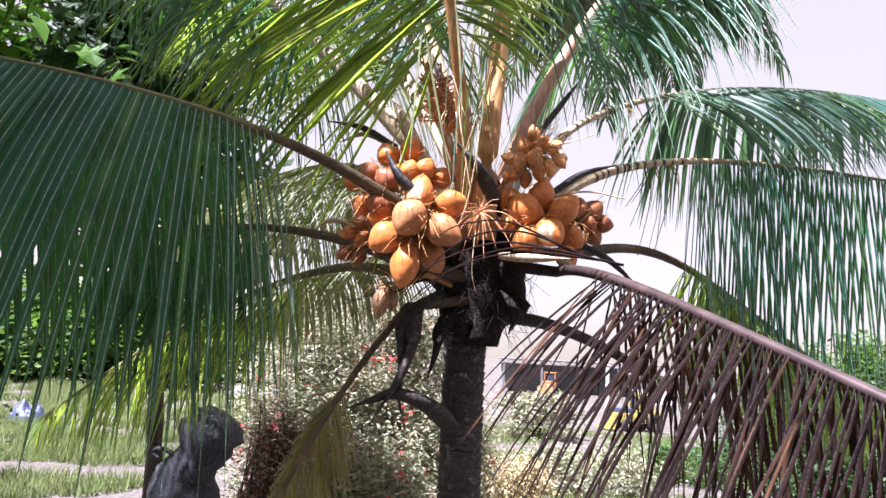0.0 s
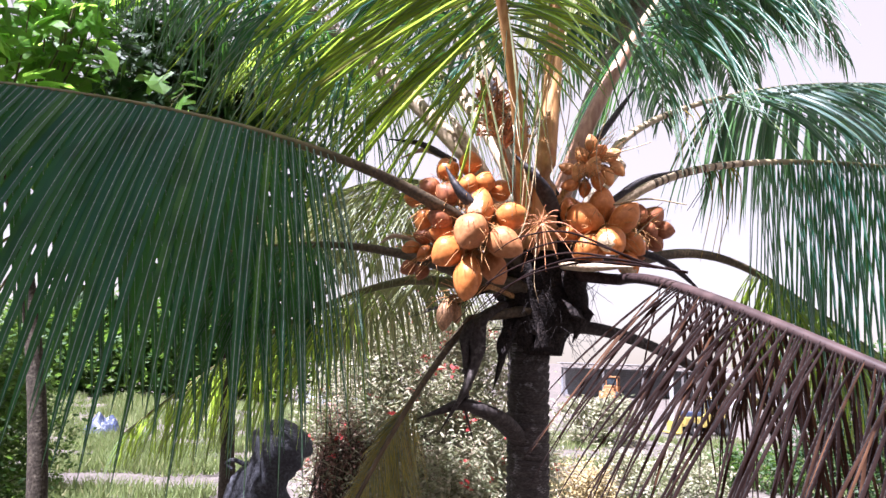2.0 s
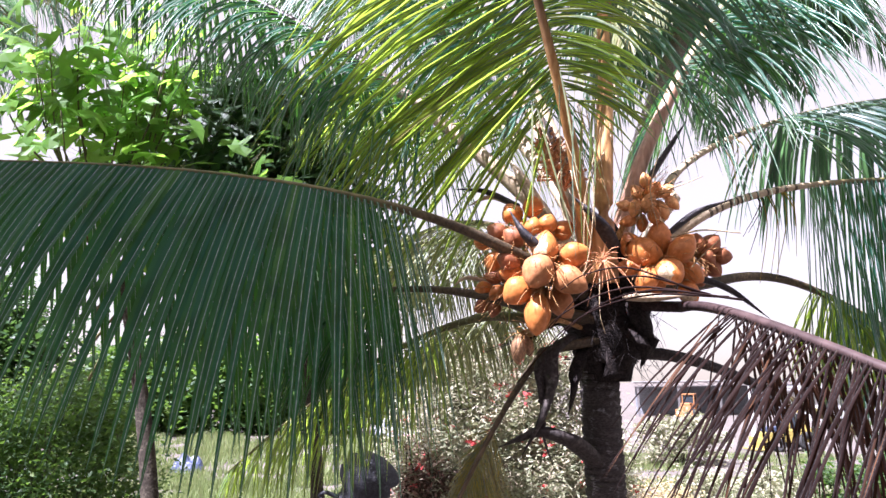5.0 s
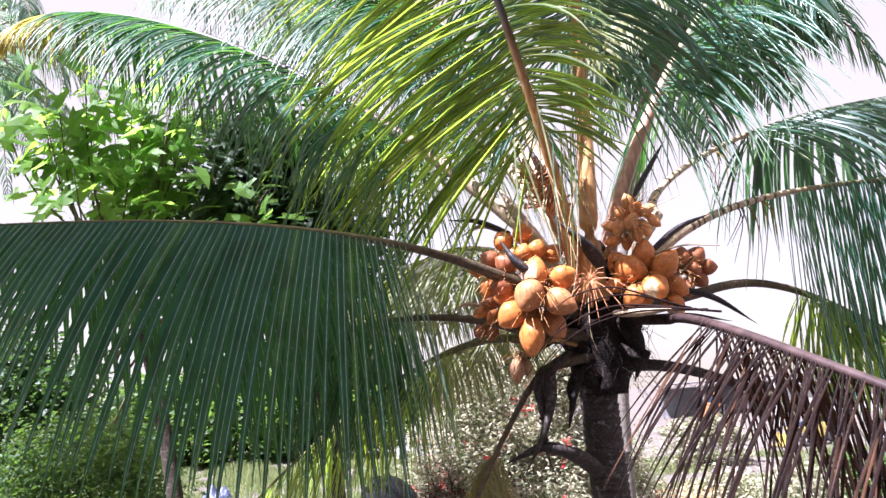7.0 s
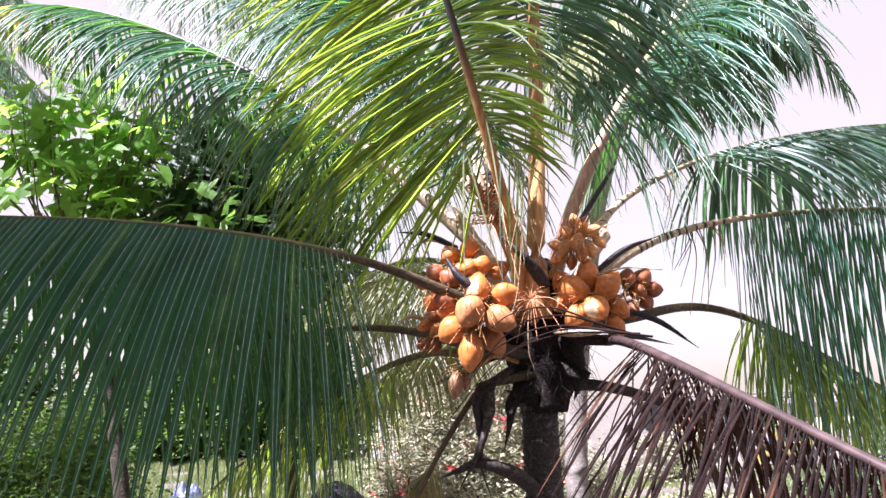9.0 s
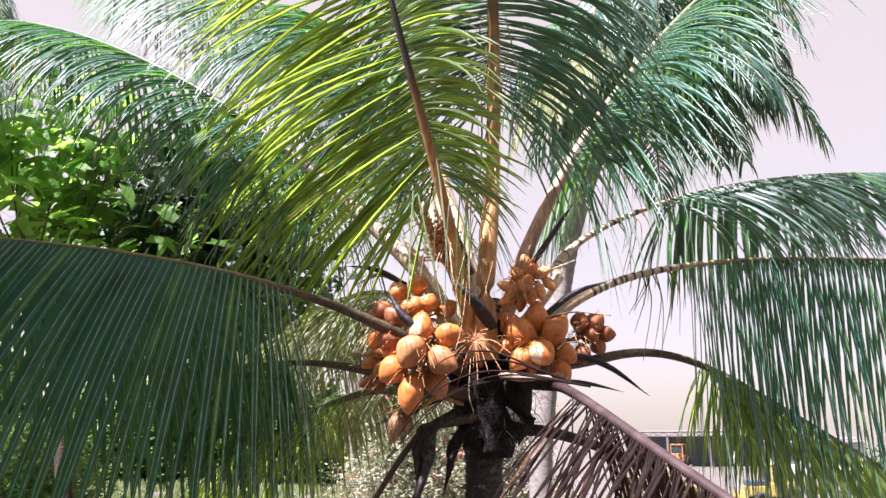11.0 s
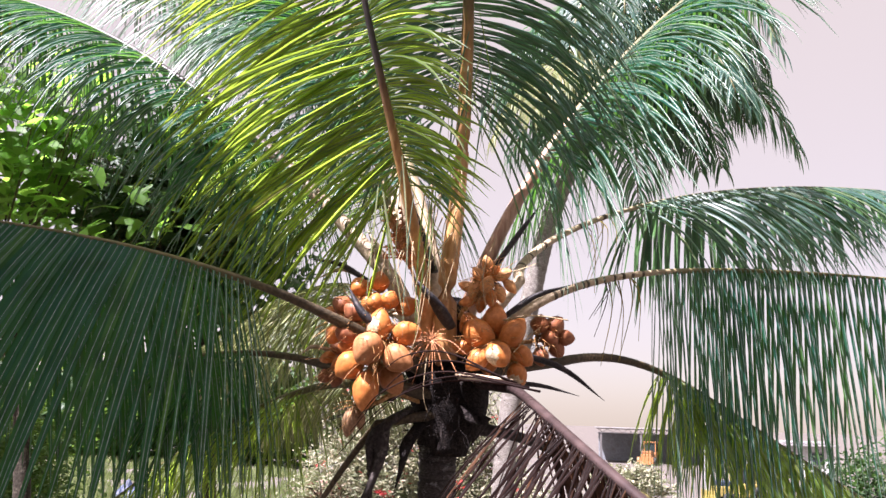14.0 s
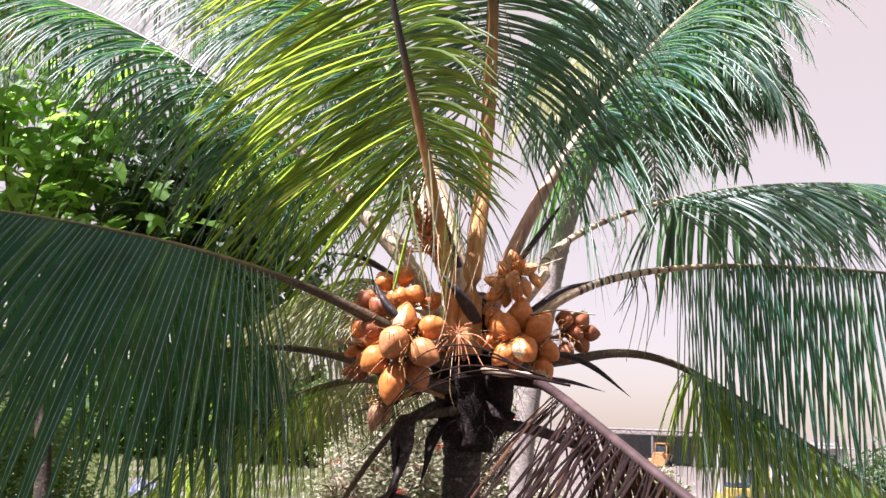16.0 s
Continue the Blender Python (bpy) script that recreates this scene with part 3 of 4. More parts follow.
# old leaf bases, cut short
for ang, h, ln, up, w in ((-18, 3.70, 0.06, 0.12, 0.055), (-58, 3.66, 0.05, 0.12, 0.05), (-112, 3.70, 0.05, 0.12, 0.05), (-158, 3.78, 0.08, 0.11, 0.05),
                          (-86, 3.74, 0.07, 0.14, 0.05), (14, 3.78, 0.12, 0.12, 0.05), (-136, 3.84, 0.12, 0.14, 0.05), (70, 3.7, 0.14, 0.12, 0.05), (130, 3.68, 0.14, 0.12, 0.05)):
    o = Vector((math.cos(radians(ang)), math.sin(radians(ang)), 0))
    p = Vector((AX.x, AX.y - 0.03, h)) + o * 0.15
    e = p + o * ln + Vector((0, 0, up))
    line = line_of([p - o * 0.03 - Vector((0, 0, 0.16)), p, e], 6)
    v, f = tube(line, [w * (1.3 - 0.75 * i / (len(line) - 1)) for i in range(len(line))], 9, 0.4, 0.12, rng)
    part("leaf_base", mesh_of("leaf_base", v, f, FIBRE), palm)

HEART = (-0.04, 0.26, 3.9)
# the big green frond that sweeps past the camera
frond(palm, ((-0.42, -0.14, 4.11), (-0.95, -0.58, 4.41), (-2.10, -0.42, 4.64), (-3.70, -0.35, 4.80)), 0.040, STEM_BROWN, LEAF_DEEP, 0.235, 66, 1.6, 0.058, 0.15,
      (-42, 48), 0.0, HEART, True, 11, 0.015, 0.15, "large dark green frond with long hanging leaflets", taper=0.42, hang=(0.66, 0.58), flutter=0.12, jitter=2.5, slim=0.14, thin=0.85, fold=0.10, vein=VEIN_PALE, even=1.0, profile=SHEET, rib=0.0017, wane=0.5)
# arching up and away on the same side, its tip yellowing
frond(palm, ((-0.33, 0.29, 4.44), (-1.78, 0.59, 6.08), (-3.69, 0.41, 7.02), (-4.60, 0.70, 6.70)), 0.056, STEM_PALE, LEAF_DEEP, 0.13, 250, 1.5, 0.022, 0.28,
      (-5, 45), 0.0, HEART, False, 12, 0.03, 0.2, "high arching frond with a yellowing tip", taper=0.4, hang=0.34, tip=LEAF_YELLOW, fall=0.72, midrib=STEM_DARK, slim=0.14)
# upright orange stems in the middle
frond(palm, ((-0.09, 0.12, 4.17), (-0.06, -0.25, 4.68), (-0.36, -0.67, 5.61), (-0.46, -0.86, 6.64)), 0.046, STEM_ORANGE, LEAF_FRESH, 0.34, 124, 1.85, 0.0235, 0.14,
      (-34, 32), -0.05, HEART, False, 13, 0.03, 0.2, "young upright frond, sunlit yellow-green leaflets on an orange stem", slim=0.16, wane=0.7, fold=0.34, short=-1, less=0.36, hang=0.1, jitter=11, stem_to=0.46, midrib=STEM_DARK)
frond(palm, ((0.01, 0.09, 4.39), (0.11, 0.30, 5.62), (0.05, 0.10, 6.25), (0.22, -0.55, 6.65)), 0.055, STEM_ORANGE, LEAF_BLUE, 0.34, 150, 1.3, 0.020, 0.30,
      (-15, 40), 0.0, (0.0, 0.12, 3.98), False, 14, 0.03, 0.2, "upright frond with an orange stem and hanging leaflets", slim=0.4, hang=0.3, stem_to=0.5, midrib=STEM_BROWN)
# up and away on the other side
frond(palm, ((0.19, 0.39, 4.59), (0.50, 0.56, 5.40), (1.19, 0.90, 6.40), (1.97, 1.19, 6.99)), 0.050, STEM_ROSE, LEAF_DEEP, 0.22, 165, 1.3, 0.021, 0.26,
      (-15, 40), 0.0, HEART, False, 15, 0.03, 0.2, "rising frond with glossy dark leaflets", slim=0.3, taper=0.7, hang=0.28, stem_to=0.3)
frond(palm, ((0.39, 0.30, 4.45), (0.24, 0.83, 4.71), (1.10, 1.34, 5.43), (2.99, 2.16, 5.49)), 0.034, STEM_PALE, LEAF_BLUE, 0.555, 120, 1.1, 0.030, 0.24,
      (15, 55), 0.0, HEART, False, 16, 0.03, 0.12, "arching frond with glossy leaflets catching the sun", taper=0.5, hang=0.35, scars=6)
frond(palm, ((0.44, 0.36, 4.30), (0.80, 0.55, 4.56), (1.34, 0.87, 4.68), (2.94, 1.47, 4.65)), 0.034, STEM_PALE, LEAF_DEEP, 0.465, 54, 1.72, 0.023, 0.10,
      (0, 9), 0.0, HEART, True, 17, 0.06, 0.2, "level frond with long hanging leaflets", taper=0.8, hang=(0.93, 0.90), flutter=0.25, scars=12, even=0.85, jitter=2.5, thin=0.6, profile=SHEET, vein=VEIN_PALE)
frond(palm, ((0.59, 0.58, 4.02), (1.20, 0.96, 4.21), (1.50, 1.25, 3.79), (2.90, 1.50, 3.00)), 0.034, STEM_BROWN, LEAF_FRESH, 0.36, 150, 0.78, 0.019, 0.2,
      (0, 40), 0.0, HEART, False, 18, 0.05, 0.25, "low drooping yellow-green frond", hang=0.55)
# the dead brown frond, hanging toward the camera
dead = frond(palm, ((0.36, 0.08, 3.84), (0.46, -0.50, 3.83), (0.72, -1.15, 3.56), (1.25, -1.90, 3.20)), 0.029, STEM_DEAD, LEAF_DEAD, 0.27, 110, 1.0, 0.0125, 0.07,
             (-78, -5), 0.0, HEART, True, 19, 0.06, 0.35, "dead brown frond with shrivelled hanging leaflets", taper=0.8, fold=0.7, hang=(0.5, 0.9), bias=0.75, slim=0.6, midrib=STEM_DEAD, vein=FIBRE, jitter=13)
# lower fronds
frond(palm, ((0.13, 0.30, 3.63), (0.42, 0.32, 3.64), (0.71, 0.39, 3.48), (1.25, 0.60, 3.20)), 0.042, STEM_DARK, LEAF_DEAD, 0.7, 14, 0.4, 0.02, 0.5,
      (-20, 20), 0.0, (-0.03, 0.3, 3.6), False, 20, 0.3, 0.3, "bare blackened stem of an old frond", slim=0.5)
frond(palm, ((-0.33, 0.06, 3.64), (-0.52, 0.02, 3.38), (-0.66, 0.00, 3.16), (-0.90, -0.06, 2.62)), 0.024, STEM_BROWN, LEAF_YELLOW, 0.48, 104, 0.42, 0.0085, 0.09,
      (30, 58), 0.0, (-0.05, 0.2, 3.7), False, 21, 0.03, 0.15, "drooping yellowed frond with narrow leaflets", hang=0.42, jitter=12, slim=0.4, taper=0.6, midrib=STEM_BROWN, spread=(1, 0, 0), short=-1, less=0.5)
frond(palm, ((-0.55, 0.36, 3.85), (-0.88, 0.56, 3.91), (-1.58, 0.63, 3.61), (-2.40, 0.72, 2.95)), 0.031, RACHIS, LEAF_FRESH, 0.26, 80, 0.85, 0.014, 0.2,
      (10, 50), 0.0, (-0.05, 0.3, 3.8), False, 22, 0.04, 0.2, "low green frond bowing toward the ground", hang=0.5, jitter=12)
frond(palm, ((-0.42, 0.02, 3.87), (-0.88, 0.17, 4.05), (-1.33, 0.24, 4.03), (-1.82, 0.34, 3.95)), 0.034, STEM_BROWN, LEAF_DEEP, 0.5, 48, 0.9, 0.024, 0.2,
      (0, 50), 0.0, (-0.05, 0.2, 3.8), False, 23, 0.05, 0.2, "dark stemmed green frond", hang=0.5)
# fronds on the far side of the crown
frond(palm, ((-0.20, 0.50, 4.50), (-0.75, 1.10, 5.6), (-1.6, 1.8, 6.2), (-2.6, 2.6, 5.9)), 0.034, STEM_PALE, LEAF_FRESH, 0.15, 180, 1.15, 0.018, 0.28,
      (-5, 45), 0.0, HEART, False, 24, 0.04, 0.2, "sunlit frond on the far side", hang=0.25)
frond(palm, ((-0.25, 0.55, 4.2), (-0.9, 1.1, 4.8), (-1.6, 1.7, 4.7), (-2.4, 2.3, 3.9)), 0.03, STEM_PALE, LEAF_PALE, 0.18, 130, 1.0, 0.016, 0.3,
      (-5, 45), 0.0, HEART, False, 25, 0.04, 0.2, "pale sunlit frond on the far side", hang=0.3)
frond(palm, ((-0.12, 0.50, 4.5), (-0.35, 0.70, 5.5), (-0.9, 1.0, 6.5), (-1.7, 1.3, 7.0)), 0.044, STEM_PALE, LEAF_DEEP, 0.22, 130, 1.15, 0.027, 0.26,
      (-5, 45), 0.0, HEART, False, 26, 0.04, 0.2, "upright frond behind the crown", hang=0.2, slim=0.35)
frond(palm, ((-0.28, 0.45, 3.90), (-0.65, 0.85, 4.02), (-1.1, 1.2, 3.90), (-1.5, 1.5, 3.55)), 0.024, RACHIS, LEAF_PALE, 0.15, 130, 0.6, 0.016, 0.35,
      (0, 50), 0.0, (-0.05, 0.35, 3.75), False, 28, 0.04, 0.2, "low frond on the far side, leaflets paling", hang=0.3)

frond(palm, ((-0.30, 0.50, 4.25), (-0.9, 1.0, 4.55), (-1.6, 1.4, 4.5), (-2.4, 1.8, 4.1)), 0.026, STEM_PALE, LEAF_PALE, 0.14, 130, 0.9, 0.015, 0.25,
      (0, 50), 0.0, HEART, False, 29, 0.04, 0.2, "pale sunlit frond behind the coconuts", hang=0.4)

frond(palm, ((-0.20, 0.60, 4.50), (-1.2, 1.4, 6.6), (-2.2, 2.2, 7.7), (-3.6, 3.2, 7.6)), 0.034, STEM_PALE, LEAF_BLUE, 0.2, 170, 1.1, 0.019, 0.26,
      (0, 48), 0.0, HEART, False, 30, 0.04, 0.2, "bluish green frond on the far side", hang=0.3)

frond(palm, ((-0.15, 0.45, 4.6), (-0.9, 0.9, 6.3), (-2.2, 1.4, 7.7), (-4.0, 1.9, 7.95)), 0.036, STEM_PALE, LEAF_BLUE, 0.3, 190, 1.6, 0.019, 0.26,
      (0, 48), 0.0, HEART, False, 34, 0.04, 0.2, "high frond arching over behind the sunlit one", hang=0.4, fall=0.1)

# thin dry leaflets of the dead frond trailing across the trunk
for pts in (((0.44, -0.42, 3.84), (0.15, -0.45, 3.93), (-0.10, -0.40, 3.87), (-0.36, -0.30, 3.60)),
            ((0.50, -0.50, 3.82), (0.15, -0.48, 3.84), (-0.15, -0.42, 3.74), (-0.42, -0.32, 3.48)),
            ((0.46, -0.45, 3.83), (0.10, -0.47, 3.88), (-0.18, -0.40, 3.79), (-0.32, -0.33, 3.66)),
            ((0.55, -0.55, 3.80), (0.20, -0.50, 3.86), (-0.05, -0.44, 3.80), (-0.26, -0.36, 3.64)),
            ((0.40, -0.40, 3.85), (0.12, -0.42, 3.97), (-0.08, -0.38, 3.96), (-0.20, -0.32, 3.90))):
    part("leaflet", mesh_of("leaflet", *strand(pts, 0.0055, 8, 5, 0.35), LEAF_DEAD), dead)

# ---- coconuts ----
nut_bunch(palm, HEART, (-0.26, -0.06, 4.02), (
    (-0.306, -0.270, 3.997, 0.151, 0.165, -0.30, -0.60), (-0.270, -0.200, 4.118, 0.126, 0.168, 0.10, 0.90),
    (-0.318, -0.220, 3.803, 0.125, 0.197, -0.10, -1.00), (-0.155, -0.240, 3.953, 0.133, 0.169, 0.80, -0.50),
    (-0.134, -0.180, 4.087, 0.121, 0.145, 0.90, 0.10), (-0.413, -0.200, 3.918, 0.138, 0.156, -0.70, -0.60),
    (-0.211, -0.130, 3.856, 0.117, 0.154, 0.50, -0.80), (-0.36, -0.09, 3.99, 0.12, 0.14, -0.5, 0.2),
    (-0.22, -0.10, 4.01, 0.11, 0.14, 0.5, -0.2), (-0.31, -0.08, 3.88, 0.11, 0.13, -0.1, -0.9), (-0.45, -0.09, 4.02, 0.10, 0.12, -0.7, 0.1)),
    (NUT_TAN, NUT, NUT), "bunch of large ripe orange coconuts", 31, {1: (-0.35, -0.9, -0.1)}, slim=1.04, long=1.1)
nut_bunch(palm, HEART, (-0.38, 0.12, 4.20), (
    (-0.346, 0.030, 4.385, 0.098, 0.108, 0.10, 0.90), (-0.457, 0.040, 4.354, 0.104, 0.112, -0.40, 0.80),
    (-0.435, -0.110, 4.201, 0.094, 0.112, -0.50, 0.40), (-0.269, -0.030, 4.276, 0.088, 0.096, 0.40, 0.80),
    (-0.191, 0.050, 4.258, 0.094, 0.116, 0.80, 0.40), (-0.529, -0.040, 4.247, 0.092, 0.100, -0.70, 0.50),
    (-0.616, 0.050, 4.211, 0.076, 0.092, -0.90, 0.10), (-0.544, -0.080, 4.085, 0.088, 0.104, -0.30, -0.70),
    (-0.455, -0.150, 4.080, 0.092, 0.112, 0.50, -0.30), (-0.338, -0.060, 4.262, 0.080, 0.088, 0.20, 0.80),
    (-0.40, 0.04, 4.27, 0.085, 0.10, -0.2, 0.6), (-0.50, 0.06, 4.17, 0.08, 0.10, -0.5, 0.2)),
    (NUT, NUT, NUT_RED_SHADE), "bunch of half-grown orange coconuts", 32, slim=1.14, long=1.12)
nut_bunch(palm, HEART, (-0.45, 0.14, 3.98), (
    (-0.566, 0.080, 4.034, 0.088, 0.104, -0.80, 0.10), (-0.506, 0.060, 4.036, 0.076, 0.092, -0.60, 0.10),
    (-0.626, 0.090, 3.971, 0.086, 0.098, -0.90, -0.20), (-0.636, 0.090, 3.881, 0.078, 0.092, -0.80, -0.50),
    (-0.570, 0.080, 3.860, 0.072, 0.088, -0.40, -0.90), (-0.550, 0.050, 3.940, 0.083, 0.096, -0.60, -0.50)),
    (NUT_RED_SHADE, NUT_RED_SHADE, NUT), "bunch of small reddish coconuts, shade darkened into the husks", 33, slim=1.0, long=1.05)
nut_bunch(palm, HEART, (0.25, 0.16, 4.05), (
    (0.277, 0.080, 4.189, 0.124, 0.172, 0.12, 1.00), (0.148, 0.100, 4.160, 0.118, 0.150, -0.40, 0.90),
    (0.205, 0.025, 4.112, 0.142, 0.178, 0.75, -0.35), (0.380, 0.020, 4.113, 0.120, 0.176, 0.62, 0.80),
    (0.312, -0.050, 3.999, 0.126, 0.146, 0.25, -0.30), (0.424, 0.070, 4.006, 0.102, 0.132, 0.60, -0.60),
    (0.117, 0.030, 4.041, 0.080, 0.110, -0.90, 0.10),
    (0.204, -0.020, 3.968, 0.100, 0.138, -0.60, -0.50), (0.250, 0.060, 3.960, 0.095, 0.120, -0.10, -0.80),
    (0.402, 0.060, 3.905, 0.100, 0.128, 0.30, -0.90), (0.31, 0.12, 4.07, 0.11, 0.13, 0.3, 0.4),
    (0.24, 0.12, 4.03, 0.10, 0.12, -0.3, -0.6), (0.36, 0.11, 4.02, 0.10, 0.12, 0.5, -0.4)),
    (NUT, NUT, NUT_TAN), "bunch of bright orange coconuts in the sun", 34, {4: (-0.5, -0.8, -0.3), 9: (-0.2, -0.7, -0.6)}, slim=1.06, long=1.1)
nut_bunch(palm, HEART, (0.46, 0.46, 4.12), (
    (0.577, 0.470, 4.215, 0.104, 0.116, 0.60, 0.60), (0.635, 0.500, 4.148, 0.086, 0.104, 0.90, -0.10),
    (0.548, 0.460, 4.140, 0.096, 0.108, 0.40, -0.40), (0.495, 0.430, 4.216, 0.096, 0.106, 0.10, 0.70),
    (0.500, 0.430, 4.030, 0.090, 0.104, 0.20, -0.90), (0.585, 0.500, 4.080, 0.085, 0.10, 0.60, -0.70)),
    (NUT_RED_SHADE, NUT_RED_SHADE), "cluster of small reddish coconuts, husks browned to look shaded", 35, slim=1.12, long=1.1)
nut_bunch(palm, (0.0, 0.26, 4.1), (0.21, 0.14, 4.36), (
    (0.232, 0.080, 4.494, 0.078, 0.092, -0.20, 0.90), (0.263, 0.060, 4.437, 0.090, 0.112, 0.50, 0.50),
    (0.321, 0.060, 4.428, 0.080, 0.104, 0.80, 0.35), (0.186, 0.070, 4.432, 0.082, 0.098, -0.50, 0.70),
    (0.238, 0.030, 4.368, 0.094, 0.110, 0.20, 0.40), (0.169, 0.050, 4.346, 0.080, 0.112, -0.30, -0.80),
    (0.259, 0.040, 4.300, 0.078, 0.108, 0.10, -0.90), (0.305, 0.060, 4.328, 0.076, 0.112, 0.30, -0.90),
    (0.355, 0.080, 4.370, 0.070, 0.100, 0.60, -0.70), (0.131, 0.060, 4.283, 0.074, 0.096, -0.80, -0.20),
    (0.200, 0.080, 4.270, 0.074, 0.096, -0.10, -0.90), (0.118, 0.080, 4.370, 0.070, 0.088, -0.80, 0.30)),
    (NUT_YOUNG, NUT, NUT, NUT_YOUNG), "bunch of young orange coconuts the size of eggs", 36, toward=-0.1, slim=0.84, long=1.0)
nut_bunch(palm, (-0.1, 0.2, 3.75), (-0.33, 0.02, 3.74), ((-0.43, -0.10, 3.64, 0.075, 0.125, -0.1, -1.0), (-0.39, -0.06, 3.66, 0.06, 0.10, 0.3, -0.9)),
          (NUT_DRY, NUT_DRY), "two shrivelled dry coconuts hanging low", 37)

# flower heads
rng = random.Random(8)
star = []
for k in range(26):
    a = 2 * math.pi * k / 26 + rng.uniform(-0.12, 0.12)
    ln = rng.uniform(0.07, 0.15) * (1.3 if math.sin(a) < 0 else 0.85)
    o = Vector((0.0, -0.20, 4.05))
    d = Vector((math.cos(a), rng.uniform(-0.45, 0.1), math.sin(a)))
    star.append(strand([o + Vector((0, 0.06, 0)), o, o + d * (ln * 0.5), o + d * ln + Vector((0, 0, -0.35 * ln))], 0.0031, 5, 5, 0.45))
star.append(strand([HEART, (-0.01, 0.0, 4.03), (0, -0.19, 4.05)], 0.016, 5, 6, 0.8))
part("flower_stalk", mesh_of("flower_stalk", *merge(star), FLOWER), palm, "star of dry orange flower spikelets")
buds = []
for k in range(60):
    o = Vector((-0.17, -0.02, 4.44)).lerp(Vector((-0.25, 0.0, 4.66)), rng.random())
    d = Vector((rng.gauss(0, 0.7), rng.uniform(-0.9, 0.1), rng.uniform(0.1, 1.0))).normalized()
    e = o + d * rng.uniform(0.08, 0.16)
    buds.append(strand([o, o.lerp(e, 0.5) + Vector((rng.uniform(-0.015, 0.015), 0, 0.01)), e], 0.006, 4, 5, 0.7))
    for _ in range(4):
        q = o.lerp(e, rng.uniform(0.3, 1.0)) + Vector((rng.gauss(0, 0.006), rng.gauss(0, 0.006), 0))
        buds.append(tube([q, q + Vector((0, 0, 0.007)), q + Vector((0, 0, 0.014))], [0.004, 0.008, 0.003], 5))
buds.append(strand([HEART, (-0.14, 0.15, 4.3), (-0.25, 0.07, 4.66)], 0.014, 6, 6, 0.5))
part("flower_head", mesh_of("flower_head", *merge(buds), FLOWER), palm, "flower head of short orange spikelets")
for pts, r in ((((0.33, 0.02, 4.18), (0.48, -0.02, 4.20), (0.66, 0.03, 4.185)), 0.006), (((0.30, 0.05, 4.42), (0.40, 0.0, 4.44), (0.50, -0.02, 4.47)), 0.004),
               (((-0.05, -0.1, 4.9), (-0.02, -0.22, 4.5), (-0.06, -0.25, 4.1), (-0.13, -0.27, 3.9)), 0.0035), (((0.10, -0.05, 5.0), (0.12, -0.16, 4.6), (0.05, -0.22, 4.25)), 0.003),
               (((-0.16, -0.05, 4.6), (-0.2, -0.16, 4.45), (-0.12, -0.2, 4.2)), 0.003), (((0.30, -0.1, 4.6), (0.24, -0.14, 4.4), (0.26, -0.16, 4.2)), 0.003),
               (((0.40, -0.17, 4.0), (0.46, -0.2, 4.06), (0.53, -0.2, 4.12)), 0.003), (((-0.02, -0.2, 4.0), (-0.03, -0.22, 3.8), (-0.01, -0.2, 3.7)), 0.0025)):
    part("dry_strand", mesh_of("dry_strand", *strand(pts, r, 8, 5, 0.5), STRAND), palm)

for k in range(16):
    o = Vector((rng.uniform(-0.2, 0.16), rng.uniform(-0.05, 0.1), rng.uniform(4.6, 5.0)))
    e = o + Vector((rng.uniform(-0.14, 0.14), rng.uniform(-0.28, -0.12), -rng.uniform(0.3, 0.75)))
    part("dry_strand", mesh_of("dry_strand", *strand([o, o.lerp(e, 0.5) + Vector((rng.uniform(-0.06, 0.06), -0.07, 0.05)), e], 0.0036, 8, 5, 0.5), STRAND), palm)

for k in range(18):
    s = rng.uniform(0.30, 0.47)
    if k % 2:
        o = bezier(((0.42, 0.37, 4.29), (0.75, 0.55, 4.56), (1.42, 0.87, 4.69), (2.90, 1.56, 4.62)), s)
    else:
        o = bezier(((0.39, 0.30, 4.45), (0.24, 0.83, 4.71), (1.10, 1.34, 5.43), (2.99, 2.16, 5.49)), s + 0.08)
    ln = rng.uniform(0.2, 0.6)
    e = o + Vector((rng.uniform(-0.12, 0.06), rng.uniform(-0.1, 0.05), -ln))
    part("dry_strand", mesh_of("dry_strand", *strand([o, o.lerp(e, 0.4) + Vector((0.04, 0, 0.02)), e], 0.0045, 6, 4, 0.3), LEAF_YELLOW if k % 3 else LEAF_DEAD), palm)

# loose leaflets that hang down among the upright stems
for k in range(28):
    o = bezier(((0.01, 0.09, 4.39), (0.11, 0.30, 5.62), (0.05, 0.10, 6.25), (0.22, -0.55, 6.65)), rng.uniform(0.34, 0.62)) if k % 3 else \
        bezier(((-0.09, 0.12, 4.17), (-0.06, -0.25, 4.68), (-0.36, -0.67, 5.61), (-0.46, -0.86, 6.64)), rng.uniform(0.32, 0.5))
    o += Vector((rng.uniform(-0.16, 0.2), rng.uniform(-0.1, 0.1), 0))
    d = Vector((rng.uniform(-0.28, 0.28), rng.uniform(-0.2, 0.1), -1))
    bl = blade(o, d, Vector((1, rng.uniform(-1, 1), 0)), rng.uniform(0.4, 0.9), rng.uniform(0.006, 0.013), 0.12, rng.uniform(-0.03, 0.03))
    part("leaflet", mesh_of("leaflet", *bl, [rng.choice((LEAF_PALE, LEAF_BLUE, LEAF_BLUE, LEAF_FRESH)), VEIN], [0, 1, 0] * (len(bl[1]) // 3)), palm)

# woody sheaths and hanging remains
spathe(palm, ((-0.26, 0.22, 4.32), (-0.40, 0.24, 4.58), (-0.50, 0.26, 4.74)), 0.11, STEM_PALE, "broad pale leaf sheath")
